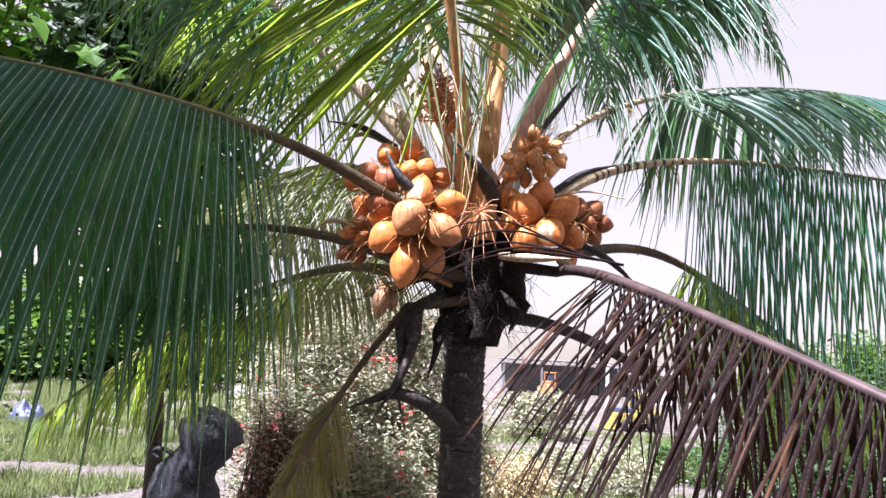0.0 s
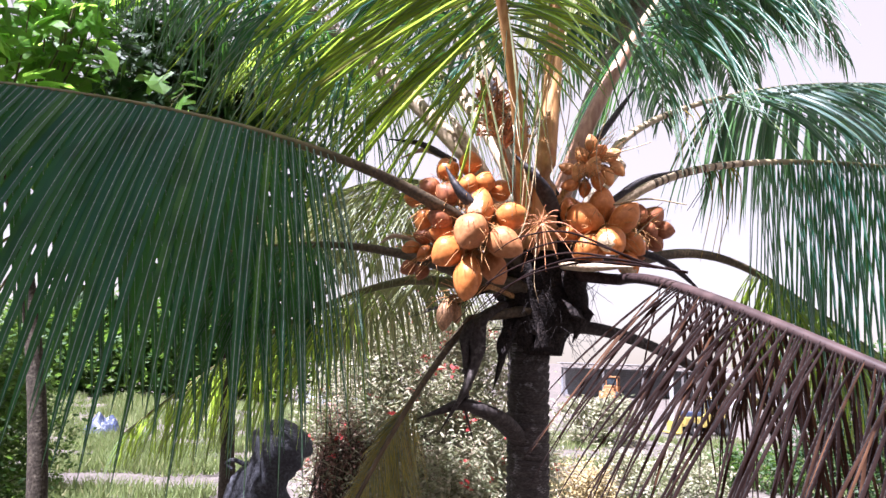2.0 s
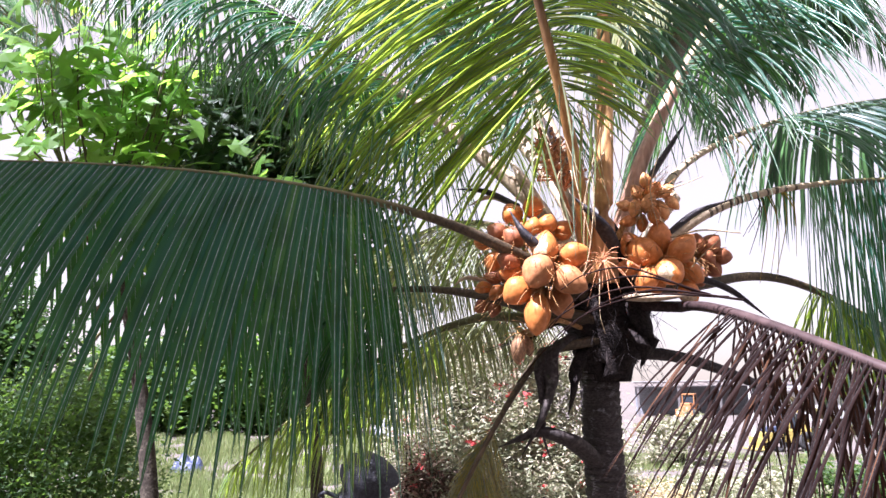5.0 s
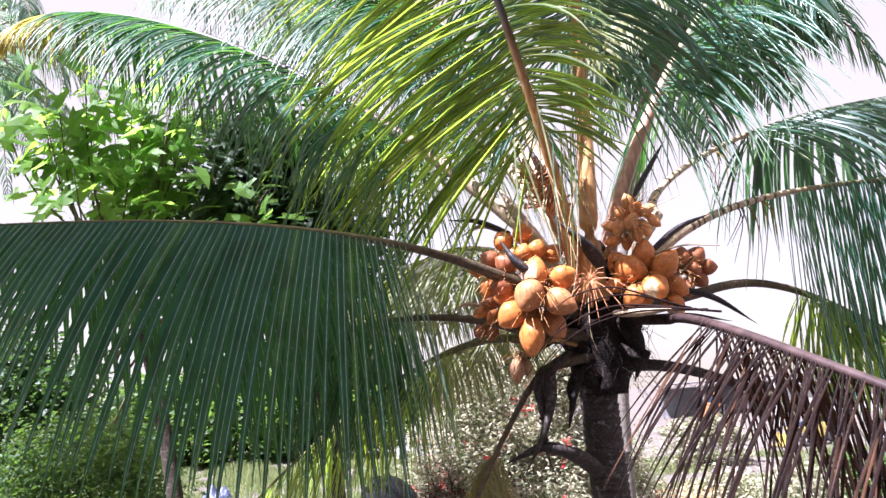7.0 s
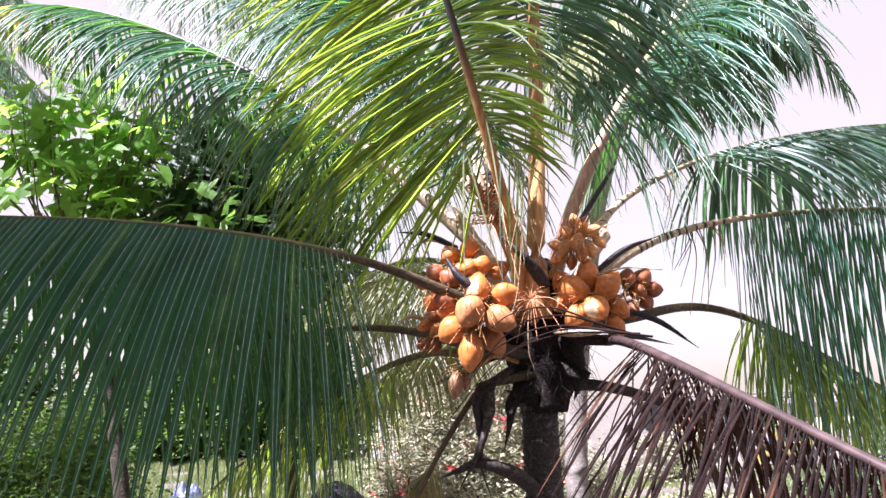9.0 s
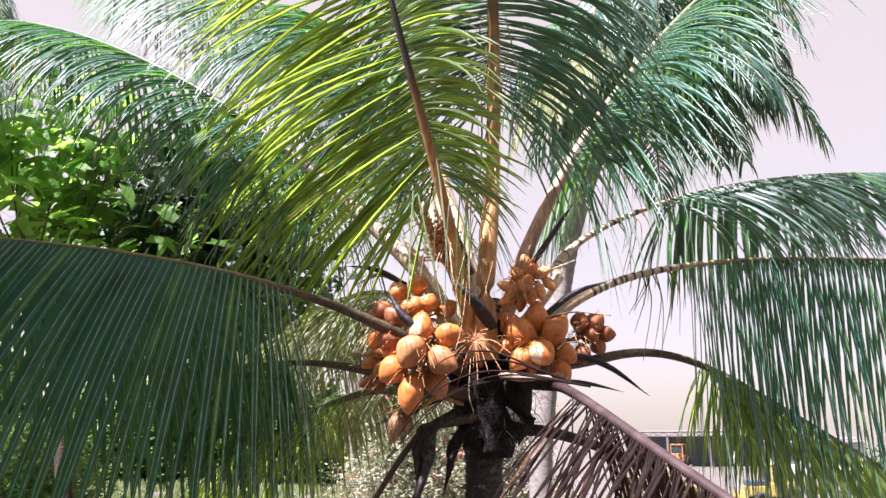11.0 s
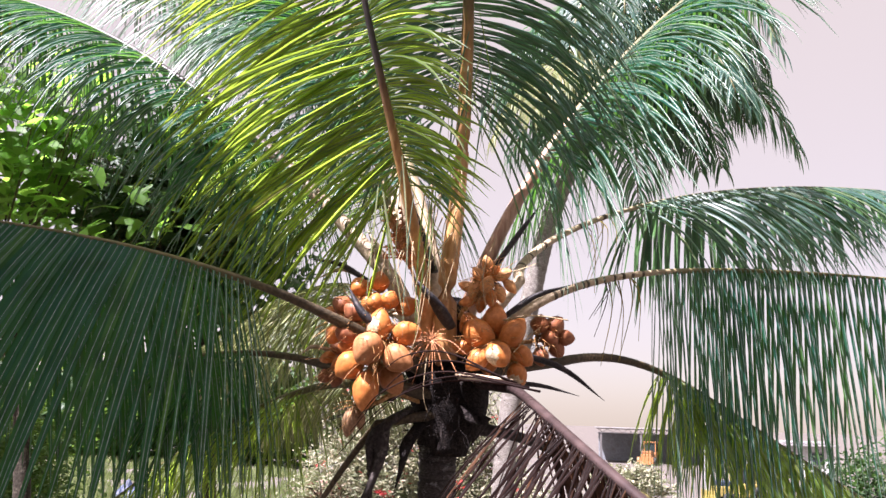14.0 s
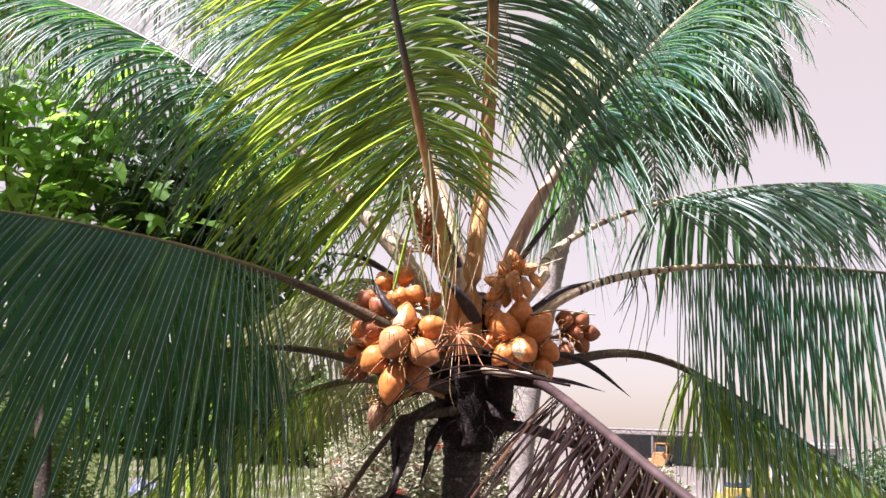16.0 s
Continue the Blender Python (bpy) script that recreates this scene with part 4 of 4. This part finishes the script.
spathe(palm, ((-0.16, 0.30, 4.45), (-0.30, 0.34, 4.80), (-0.36, 0.38, 5.05)), 0.10, STEM_PALE, "broad pale leaf sheath")
spathe(palm, ((-0.10, 0.32, 4.5), (-0.24, 0.34, 4.85), (-0.30, 0.34, 5.0)), 0.09, STEM_DARK, "dark leaf sheath between the stems")
spathe(palm, ((0.18, 0.34, 4.45), (0.38, 0.40, 4.75), (0.50, 0.42, 4.92)), 0.06, SPATHE, "dark sheath behind the young coconuts")
spathe(palm, ((-0.42, 0.05, 4.40), (-0.60, 0.08, 4.50), (-0.78, 0.10, 4.53)), 0.055, SPATHE, "dark pointed flower sheath")
spathe(palm, ((-0.45, 0.10, 4.42), (-0.58, 0.09, 4.47), (-0.71, 0.06, 4.41)), 0.045, STEM_PALE, "curved pale flower sheath")
spathe(palm, ((-0.26, -0.20, 4.10), (-0.36, -0.22, 4.19), (-0.44, -0.22, 4.32)), 0.085, SPATHE, "black woody sheath among the coconuts")
spathe(palm, ((0.06, 0.0, 4.14), (-0.02, -0.10, 4.27), (-0.15, -0.12, 4.41)), 0.085, SPATHE, "black woody sheath")
spathe(palm, ((0.32, 0.15, 4.22), (0.48, 0.2, 4.34), (0.68, 0.25, 4.41)), 0.06, SPATHE, "dark pointed flower sheath")
spathe(palm, ((0.35, 0.30, 4.05), (0.62, 0.40, 3.97), (0.85, 0.50, 3.80)), 0.06, SPATHE, "blue-black spike hanging outward")
spathe(palm, ((0.28, 0.25, 3.88), (0.50, 0.32, 3.87), (0.71, 0.40, 3.82)), 0.045, SPATHE, "blue-black spike hanging outward")
spathe(palm, ((-0.62, 0.12, 4.02), (-0.72, 0.1, 4.04), (-0.80, 0.1, 3.99)), 0.04, STEM_PALE, "pale sheath tip")
spathe(palm, ((0.10, 0.05, 3.90), (0.24, -0.06, 3.88), (0.40, -0.15, 3.87)), 0.075, STEM_PALE, "pale cut stalk base", "stalk_base")
spathe(palm, ((-0.18, 0.16, 3.72), (-0.28, 0.04, 3.63), (-0.292, 0.0, 3.47), (-0.335, -0.02, 3.325), (-0.38, -0.03, 3.235), (-0.46, -0.03, 3.10)), 0.085, STEM_DARK, "withered hanging sheath")
spathe(palm, ((-0.24, 0.14, 3.68), (-0.335, 0.02, 3.59), (-0.33, 0.0, 3.39), (-0.335, 0.0, 3.24), (-0.285, 0.0, 3.06)), 0.06, STEM_DARK, "withered hanging sheath")
spathe(palm, ((-0.12, 0.22, 3.66), (-0.165, 0.06, 3.54), (-0.187, 0.04, 3.42), (-0.215, 0.04, 3.31)), 0.075, FIBRE, "dark flap of old leaf base")
spathe(palm, ((-0.10, 0.29, 3.08), (-0.16, 0.16, 3.16), (-0.23, 0.06, 3.215), (-0.351, 0.02, 3.249), (-0.464, 0.0, 3.21), (-0.56, 0.0, 3.17)), 0.125, STEM_DARK, "hooked dead leaf base on the trunk")
spathe(palm, ((0.02, 0.26, 4.0), (0.15, 0.18, 3.84), (0.20, 0.16, 3.68), (0.15, 0.2, 3.54)), 0.17, FIBRE, "thick black leaf base")
spathe(palm, ((0.10, 0.20, 3.76), (0.17, 0.12, 3.68), (0.17, 0.14, 3.56)), 0.12, FIBRE, "dark flap of old leaf base")
for sg in range(24):
    e = Vector((rng.uniform(-0.62, -0.35), rng.uniform(-0.1, 0.15), rng.uniform(3.55, 3.72)))
    part("dry_strand", mesh_of("dry_strand", *strand([(-0.2, 0.15, 3.8), (-0.33, 0.05, 3.74), e], 0.003, 5, 4, 0.3), FIBRE), palm)

# ---- a second palm close behind ----
def far_palm(at, way, crown, n, seed, green, label, length=1.7, dry=2):
    rng = random.Random(seed)
    p = thing("coconut_palm", label, "palm tree", at, "palms behind")
    line = line_of(way, 26)
    part("trunk", mesh_of("trunk", *tube(line, [0.115 - 0.025 * i / (len(line) - 1) + (0.005 if i % 2 else 0) for i in range(len(line))], 12), BARK_PALE), p)
    c = Vector(crown)
    for k in range(n):
        a = 2 * math.pi * k / n + rng.uniform(-0.25, 0.25)
        o = Vector((math.cos(a), math.sin(a), 0))
        rise = rng.uniform(-0.5, 0.5) if k % 3 else rng.uniform(0.6, 1.2)
        ln = length * rng.uniform(0.85, 1.15)
        old = abs(k - n * 0.6) < dry / 2
        if old:
            rise = -0.3
        pts = (c, c + o * (0.35 * ln) + Vector((0, 0, rise * 0.55 * ln)), c + o * (0.75 * ln) + Vector((0, 0, rise * 0.55 * ln - 0.05)), c + o * ln + Vector((0, 0, rise * 0.35 * ln - 0.75 * ln)))
        frond(p, pts, 0.028, STEM_DEAD if old else STEM_PALE, LEAF_PALE if old else green, 0.2, 66, 0.9, 0.025, 0.42, (5, 55), 0.05, None, False, seed * 50 + k, 0.04, 0.2)
    return p


far_palm((0, 0, 0), ((-0.14, 4.0, 0), (-0.05, 4.0, 3.2), (0.22, 4.0, 5.0), (0.55, 4.0, 6.2), (1.26, 4.0, 7.75)), (1.3, 4.0, 7.85), 32, 3, LEAF_BLUE, "taller coconut palm leaning close behind, pale ringed trunk", 1.45, 3)
far_palm((0, 0, 0), ((-12.2, 6.4, 0), (-12.1, 6.4, 5), (-11.2, 6.4, 10.4)), (-11.1, 6.4, 10.6), 22, 4, LEAF_BLUE, "tall coconut palm standing farther off", 2.6)


# ---- broad-leaved tree ----
def broad_tree(at, seed, label, green, node, stems, reach, per, leaf_size, spread, wide=1.25, flat=0.8):
    """A tree whose stems fan out from a fork, each with lobed leaves round its outer half."""
    rng = random.Random(seed)
    t = thing("broadleaf_tree", label, "tree", at)
    fork = Vector((0, 0, node))
    wood, leaves = [strand([(0.55, 0.0, 0), (0.6, 0.05, node * 0.45), (0.35, 0.05, node * 0.78), fork], 0.09, 8, 9, 0.4)], []
    twigs = []
    for k in range(stems):
        a = rng.uniform(0, 6.28)
        tilt = rng.uniform(0.05, wide) if k % 4 else rng.uniform(wide, wide + 0.5)
        ln = reach * rng.uniform(0.55, 1.05)
        f = fork - Vector((0, 0, rng.uniform(0, 0.3 * node) if k % 3 == 0 else rng.uniform(0, 0.15)))
        e = f + Vector((math.cos(a) * math.sin(tilt), math.sin(a) * math.sin(tilt) * flat, math.cos(tilt))) * ln
        m = f.lerp(e, 0.5) + Vector((math.cos(a), math.sin(a), -0.3)) * (0.1 * ln)
        twigs.append(strand([f, m, e], 0.012, 6, 6, 0.3))
        for q in range(per):
            s = rng.random() ** 0.7
            o = m.lerp(e, s * 1.25 - 0.25)
            p = o + Vector((rng.gauss(0, spread), rng.gauss(0, spread), rng.gauss(0, spread * 0.8) + 0.04))
            twigs.append(([o, o + Vector((0.006, 0, 0)), p], [(0, 1, 2)]))
            leaves.append(put(lobed_leaf(leaf_size * rng.uniform(0.6, 1.15), rng), turned(p, rng, 0.75, 0.75)))
    part("trunk", mesh_of("trunk", *merge(wood), WOOD), t)
    part("branchwork", mesh_of("branchwork", *merge(twigs), RACHIS), t, kind="stuff")
    part("crown", mesh_of("crown", *merge(leaves), green, smooth=False), t, kind="stuff")
    return t


broad_tree((-4.05, 1.5, 0), 6, "broad-leaved tree with bright lobed leaves", LEAF_BROAD, 4.95, 32, 1.85, 14, 0.21, 0.17, 0.5)
# The second tree stays out of view, added to keep sun off the large frond.
broad_tree((-3.8, -2.55, 0), 9, "unseen leafy tree added to shade the large frond", LEAF_SUNNY, 8.3, 110, 1.6, 34, 0.27, 0.22, flat=0.42)
broad_tree((-3.4, 3.2, 0), 7, "dense broad-leaved tree, shade darkened into its leaf colour", LEAF_SHADE_TONED, 5.4, 100, 1.6, 38, 0.17, 0.23)

# ---- bushes ----
shrub("flowering_bush", "tall dusty bush with scattered red blossoms and dry twigs", "bush", (-1.6, 6.6, 0), (1.6, 1.1, 4.0), 640, 100, 0.085, LEAF_BUSH, 41, 110, 300, TWIG_DRY, 0.17, 0.15)
shrub("flowering_bush", "dusty green bush behind the trunk", "bush", (-0.35, 8.2, 0), (0.6, 0.8, 2.7), 240, 80, 0.085, LEAF_BUSH, 42, 20, 120, TWIG_DRY, 0.17, 0.15)
shrub("shrub", "low dusty shrub in the yard", "bush", (3.2, 17.0, 0), (2.2, 1.2, 1.1), 80, 60, 0.12, LEAF_BUSH, 43, 0, 20)
shrub("shrub", "low dark green shrub in the yard", "bush", (6.2, 20.0, 0), (1.6, 1.0, 1.0), 60, 60, 0.14, LEAF_HEDGE, 44, 0, 20)
shrub("shrub", "low dusty shrub in the yard", "bush", (2.6, 30.0, 0), (2.0, 1.4, 1.9), 60, 60, 0.2, LEAF_BUSH, 45, 0, 20)
shrub("hedge", "tall shady green thicket", "bush", (-10.6, 9.0, 0), (2.2, 1.4, 3.5), 300, 70, 0.12, LEAF_HEDGE, 46, 0, 60, None, 0.28)
shrub("hedge", "tall shady green thicket", "bush", (-15.5, 11.5, 0), (3.4, 1.6, 6.0), 340, 70, 0.20, LEAF_SHADE_TONED, 47, 0, 60, None, 0.34)
shrub("hedge", "row of trees at the far edge of the lawn", "trees", (-30.0, 50.0, 0), (15, 2.5, 6.5), 700, 55, 0.6, LEAF_HEDGE, 49, 0, 60, None, 0.8)
shrub("flowering_bush", "low dusty bush in front of the earth bank", "bush", (-1.25, 5.2, 0), (1.0, 0.5, 2.35), 260, 80, 0.08, LEAF_BUSH, 53, 24, 120, TWIG_DRY, 0.15, 0.15)
shrub("dry_brush", "reddish dry brush on the edge of the earth bank", "dry brush", (-2.45, 5.75, 0), (0.36, 0.35, 2.6), 80, 60, 0.05, LEAF_RUST, 50, 10, 110, WOOD, 0.12)
shrub("dry_brush", "straw-coloured dry brush in the yard", "dry brush", (0.9, 12.5, 0), (0.6, 0.6, 1.3), 80, 80, 0.075, LEAF_STRAW, 51, 0, 120, TWIG_DRY, 0.2)
shrub("hedge", "dense dark green hedge beyond the drooping frond", "bush", (5.7, 9.6, 0), (1.7, 1.0, 3.2), 260, 70, 0.10, LEAF_SHADE_TONED, 52, 0, 60, None, 0.2)
shrub("hedge", "green thicket at the edge of the yard", "bush", (13.5, 22.0, 0), (3.6, 1.6, 4.3), 200, 60, 0.24, LEAF_HEDGE, 48, 0, 40, None, 0.3)

# ---- charred stump ----
srng = random.Random(3)
st = thing("tree_stump", "leaning blackened tree stump with a knobbly top", "tree stump", (-1.86, 2.2, 0.04))
sl = line_of([(-0.62, 0, -0.1), (-0.50, 0, 1.0), (-0.30, 0, 2.15), (-0.13, 0, 2.62), (0.0, 0, 2.86)], 7)
sv, sf = tube(sl, [0.20 + 0.03 * math.sin(i * 0.9) for i in range(len(sl) - 4)] + [0.22, 0.21, 0.17, 0.09], 18)
for i, p in enumerate(sv):
    k = noise.noise((p.x * 7, p.y * 7, p.z * 7)) * 0.07 + noise.noise((p.x * 20, p.y * 20, p.z * 20)) * 0.035
    p += (p - sl[i // 18]).normalized() * k
part("trunk", mesh_of("trunk", sv, sf, STUMP), st)
part("twig", mesh_of("twig", *strand([(-0.28, -0.1, 2.56), (-0.40, -0.12, 2.61), (-0.46, -0.12, 2.58), (-0.41, -0.12, 2.54)], 0.02, 5, 6, 0.6), STUMP), st)

# ---- far yard: shed, vehicles ----
shed = thing("open_shed", "long open shed with a tin roof on steel trusses", "shed", (2.2, 78, 0))
part("roof", mesh_of("roof", *merge([box(0, -1.5 , 3.42, 17, 6, 3.52, 0.02)]), TIN, smooth=False), shed)
for k in range(5):
    part("post", mesh_of("post", *box(0.4 + 4.0 * k, -1.3, -0.2, 0.62 + 4.0 * k, -1.08, 3.0, 0.02), STEEL, smooth=False), shed)
tr = [box(0.1, -1.35, 2.95, 16.9, -1.25, 3.03), box(0.1, -1.35, 3.33, 16.9, -1.25, 3.41)]
for k in range(34):
    tr.append(tube([Vector((0.2 + 0.5 * k, -1.3, 2.98 if k % 2 else 3.38)), Vector((0.7 + 0.5 * k, -1.3, 3.38 if k % 2 else 2.98))], [0.03, 0.03], 4))
part("truss", mesh_of("truss", *merge(tr), STEEL, smooth=False), shed)
part("wall", mesh_of("wall", *box(0.4, 4.8, -0.2, 16.6, 5.0, 3.0, 0.02), HAZED_WALL, smooth=False), shed)

house = thing("house", "low white house with a tin roof", "house", (14.6, 66, 0))
part("wall", mesh_of("wall", *box(0, 0, -0.2, 7, 5, 2.5, 0.02), WALL, smooth=False), house)
part("roof", mesh_of("roof", *merge([box(-0.4, -0.5, 2.5, 7.4, 5.5, 2.62, 0.02), box(0.2, 1.2, 2.62, 6.8, 3.8, 2.9, 0.1)]), TIN, smooth=False), house)
for k in range(3):
    w = part("window", mesh_of("window", *merge([box(0.7 + 2.2 * k, -0.06, 0.9, 1.75 + 2.2 * k, 0.0, 1.0), box(0.7 + 2.2 * k, -0.06, 1.95, 1.75 + 2.2 * k, 0.0, 2.05)]), STEEL, smooth=False), house)
    part("pane", mesh_of("pane", *box(0.75 + 2.2 * k, -0.03, 1.0, 1.7 + 2.2 * k, 0.02, 1.95), GLASS_DARK, smooth=False), w)


def vehicle(at, turn, paint, seat_mat, label, category, name, s=1.0):
    """A small work machine: body, cab with dark panes, four wheels, a front bucket."""
    t = thing(name, label, category, at)
    t.rotation_euler = (0, 0, radians(turn))
    t.scale = (s, s, s)
    part("body", mesh_of("body", *merge([box(-1.3, -0.6, 0.45, 0.2, 0.6, 1.15, 0.08), box(0.1, -0.5, 0.5, 1.2, 0.5, 1.0, 0.1)]), paint, smooth=False), t)
    cab = part("cab", mesh_of("cab", *merge([box(-0.9, -0.55, 1.95, 0.1, 0.55, 2.05, 0.03)] + [box(x, y, 1.1, x + 0.07, y + 0.07, 1.97) for x in (-0.88, 0.0) for y in (-0.54, 0.47)]), paint, smooth=False), t)
    part("pane", mesh_of("pane", *box(-0.82, -0.5, 1.15, 0.0, 0.5, 1.9, 0.02), GLASS_DARK, smooth=False), cab)
    part("bonnet", mesh_of("bonnet", *box(0.15, -0.42, 1.0, 1.15, 0.42, 1.25, 0.06), seat_mat, smooth=False), t)
    for x, r in ((-0.85, 0.5), (0.8, 0.36)):
        for y in (-0.68, 0.68):
            w = part("wheel", wheel_mesh(r, 0.26, RUBBER), t)
            w.location = (x, y, r)
    part("bucket", mesh_of("bucket", *merge([box(1.55, -0.75, 0.15, 1.62, 0.75, 0.75, 0.02), box(1.62, -0.75, 0.12, 2.0, 0.75, 0.2, 0.02), box(1.1, -0.5, 0.5, 1.6, -0.4, 0.62), box(1.1, 0.4, 0.5, 1.6, 0.5, 0.62)]), paint, smooth=False), t)
    return t


pole = thing("post", "pale blue-grey concrete post in the yard", "post", (7.1, 38.5, 0))
part("shaft", mesh_of("shaft", *merge([box(-0.09, -0.09, -0.2, 0.09, 0.09, 3.3, 0.02), box(-0.13, -0.13, 3.3, 0.13, 0.13, 3.4, 0.02)]), WALL, smooth=False), pole)
vehicle((8.3, 37.0, 0.0), 200, YELLOW, BLUE, "small yellow loader with a dark blue bonnet, parked in the yard", "loader", "loader", 0.95)
vehicle((7.4, 75.0, 0.0), 250, ORANGE, ORANGE, "orange tractor parked at the open shed", "tractor", "tractor", 1.1)

car = thing("car", "pale bluish car parked on the lawn", "car", (-12.9, 43.0, 0))
car.rotation_euler = (0, 0, radians(12))
part("body", mesh_of("body", *merge([box(-2.0, -0.82, 0.35, 2.0, 0.82, 0.92, 0.14)]), CAR_PAINT, smooth=False), car)
cabin = part("cabin", mesh_of("cabin", *merge([box(-1.3, -0.7, 1.36, 0.75, 0.7, 1.45, 0.04)] + [box(x, y, 0.9, x + 0.09, y + 0.06, 1.38) for x in (-1.28, -0.3, 0.64) for y in (-0.7, 0.64)]), CAR_PAINT, smooth=False), car)
part("pane", mesh_of("pane", *box(-1.2, -0.66, 0.9, 0.66, 0.66, 1.37, 0.03), GLASS_DARK, smooth=False), cabin)
for x in (-1.25, 1.3):
    for y in (-0.78, 0.78):
        w = part("wheel", wheel_mesh(0.31, 0.2, RUBBER), car)
        w.location = (x, y, 0.31)
tv2, tf2 = [], []
for j in range(9):
    for i in range(20):
        a, r = 2 * math.pi * i / 20, 0.02 + 0.98 * j / 8
        x, y = math.cos(a) * 0.8 * r, math.sin(a) * 0.6 * r
        tv2.append(Vector((x, y, 0.75 * (1 - r ** 3) * (0.9 + 0.5 * noise.noise((x * 3, y * 3, 2))) - 0.02)))
for j in range(8):
    for i in range(20):
        tf2.append((j * 20 + i, (j + 1) * 20 + i, (j + 1) * 20 + (i + 1) % 20, j * 20 + (i + 1) % 20))
thing("tarpaulin", "dark blue and white tarpaulin over a heap", "tarpaulin", (-17.9, 26.2, 0), me=mesh_of("tarpaulin", tv2, tf2, TARP, smooth=False))

bv, bf = [], []
for j in range(15):
    for i in range(40):
        a = 2 * math.pi * i / 40
        cx, cy = math.cos(a), math.sin(a)
        q = (abs(cx) ** 6 + abs(cy) ** 6) ** (-1 / 6)
        k = 1.0 if j < 12 else (1.0, 0.9, 0.55, 0.02)[j - 11]
        p = Vector((-1.95 + cx * q * 0.8 * k, 6.7 + cy * q * 0.95 * k, min(j, 12) * 0.2))
        d = noise.noise(p * 1.6) * 0.22 + noise.noise(p * 5) * 0.09
        bv.append(p + Vector((cx, cy, 0.3)) * d)
for j in range(14):
    for i in range(40):
        bf.append((j * 40 + i, j * 40 + (i + 1) % 40, (j + 1) * 40 + (i + 1) % 40, (j + 1) * 40 + i))
thing("earth_bank", "steep bank of crumbling reddish earth under the bush", "earth bank", me=mesh_of("earth_bank", bv, bf, EARTH, smooth=False))
for pts in (((-3.66, 9.0, 0), (-3.67, 9.0, 2.45), (-3.76, 9.0, 3.7), (-3.83, 9.0, 4.7)), ((-3.0, 9.2, 0), (-3.2, 9.2, 2.45), (-3.55, 9.2, 3.35), (-3.85, 9.2, 4.1))):
    sap = thing("sapling", "bare pale sapling stem", "sapling", (pts[0][0], pts[0][1], 0), "bare saplings")
    part("stem", mesh_of("stem", *strand([(p[0] - pts[0][0], p[1] - pts[0][1], p[2]) for p in pts], 0.05, 6, 7, 0.6), BARK_PALE), sap)

# ---- grass ----
def grass_patch(name, label, x0, y0, x1, y1, n, h, seed, mat):
    rng = random.Random(seed)
    pieces = []
    for _ in range(n):
        x, y = rng.uniform(x0, x1), rng.uniform(y0, y1)
        if noise.noise((x * 0.35, y * 0.35, seed)) < -0.12:
            continue
        a = rng.uniform(0, 6.28)
        hh = h * rng.uniform(0.5, 1.3)
        p = Vector((x, y, ground_height(x, y)))
        w = Vector((math.cos(a), math.sin(a), 0)) * (0.05 * hh + 0.006)
        e = p + Vector((rng.gauss(0, 0.35), rng.gauss(0, 0.35), 1)) * hh
        pieces.append(([p - w, p + w, e], [(0, 1, 2)]))
    return thing(name, label, "grass", kind="stuff", me=mesh_of(name, *merge(pieces), mat))


grass_patch("grass", "sunlit lawn", -48, 25, -3, 46, 50000, 0.45, 61, GRASS)
grass_patch("grass", "rough lawn beside the thicket", -20, 7, -7.5, 25, 50000, 0.34, 64, GRASS)
grass_patch("grass", "rough grass under the trees", -12, 1.0, -4.4, 8, 26000, 0.4, 63, GRASS)
grass_patch("grass", "patchy grass in the yard", -0.5, 8, 16, 34, 42000, 0.26, 62, GRASS)
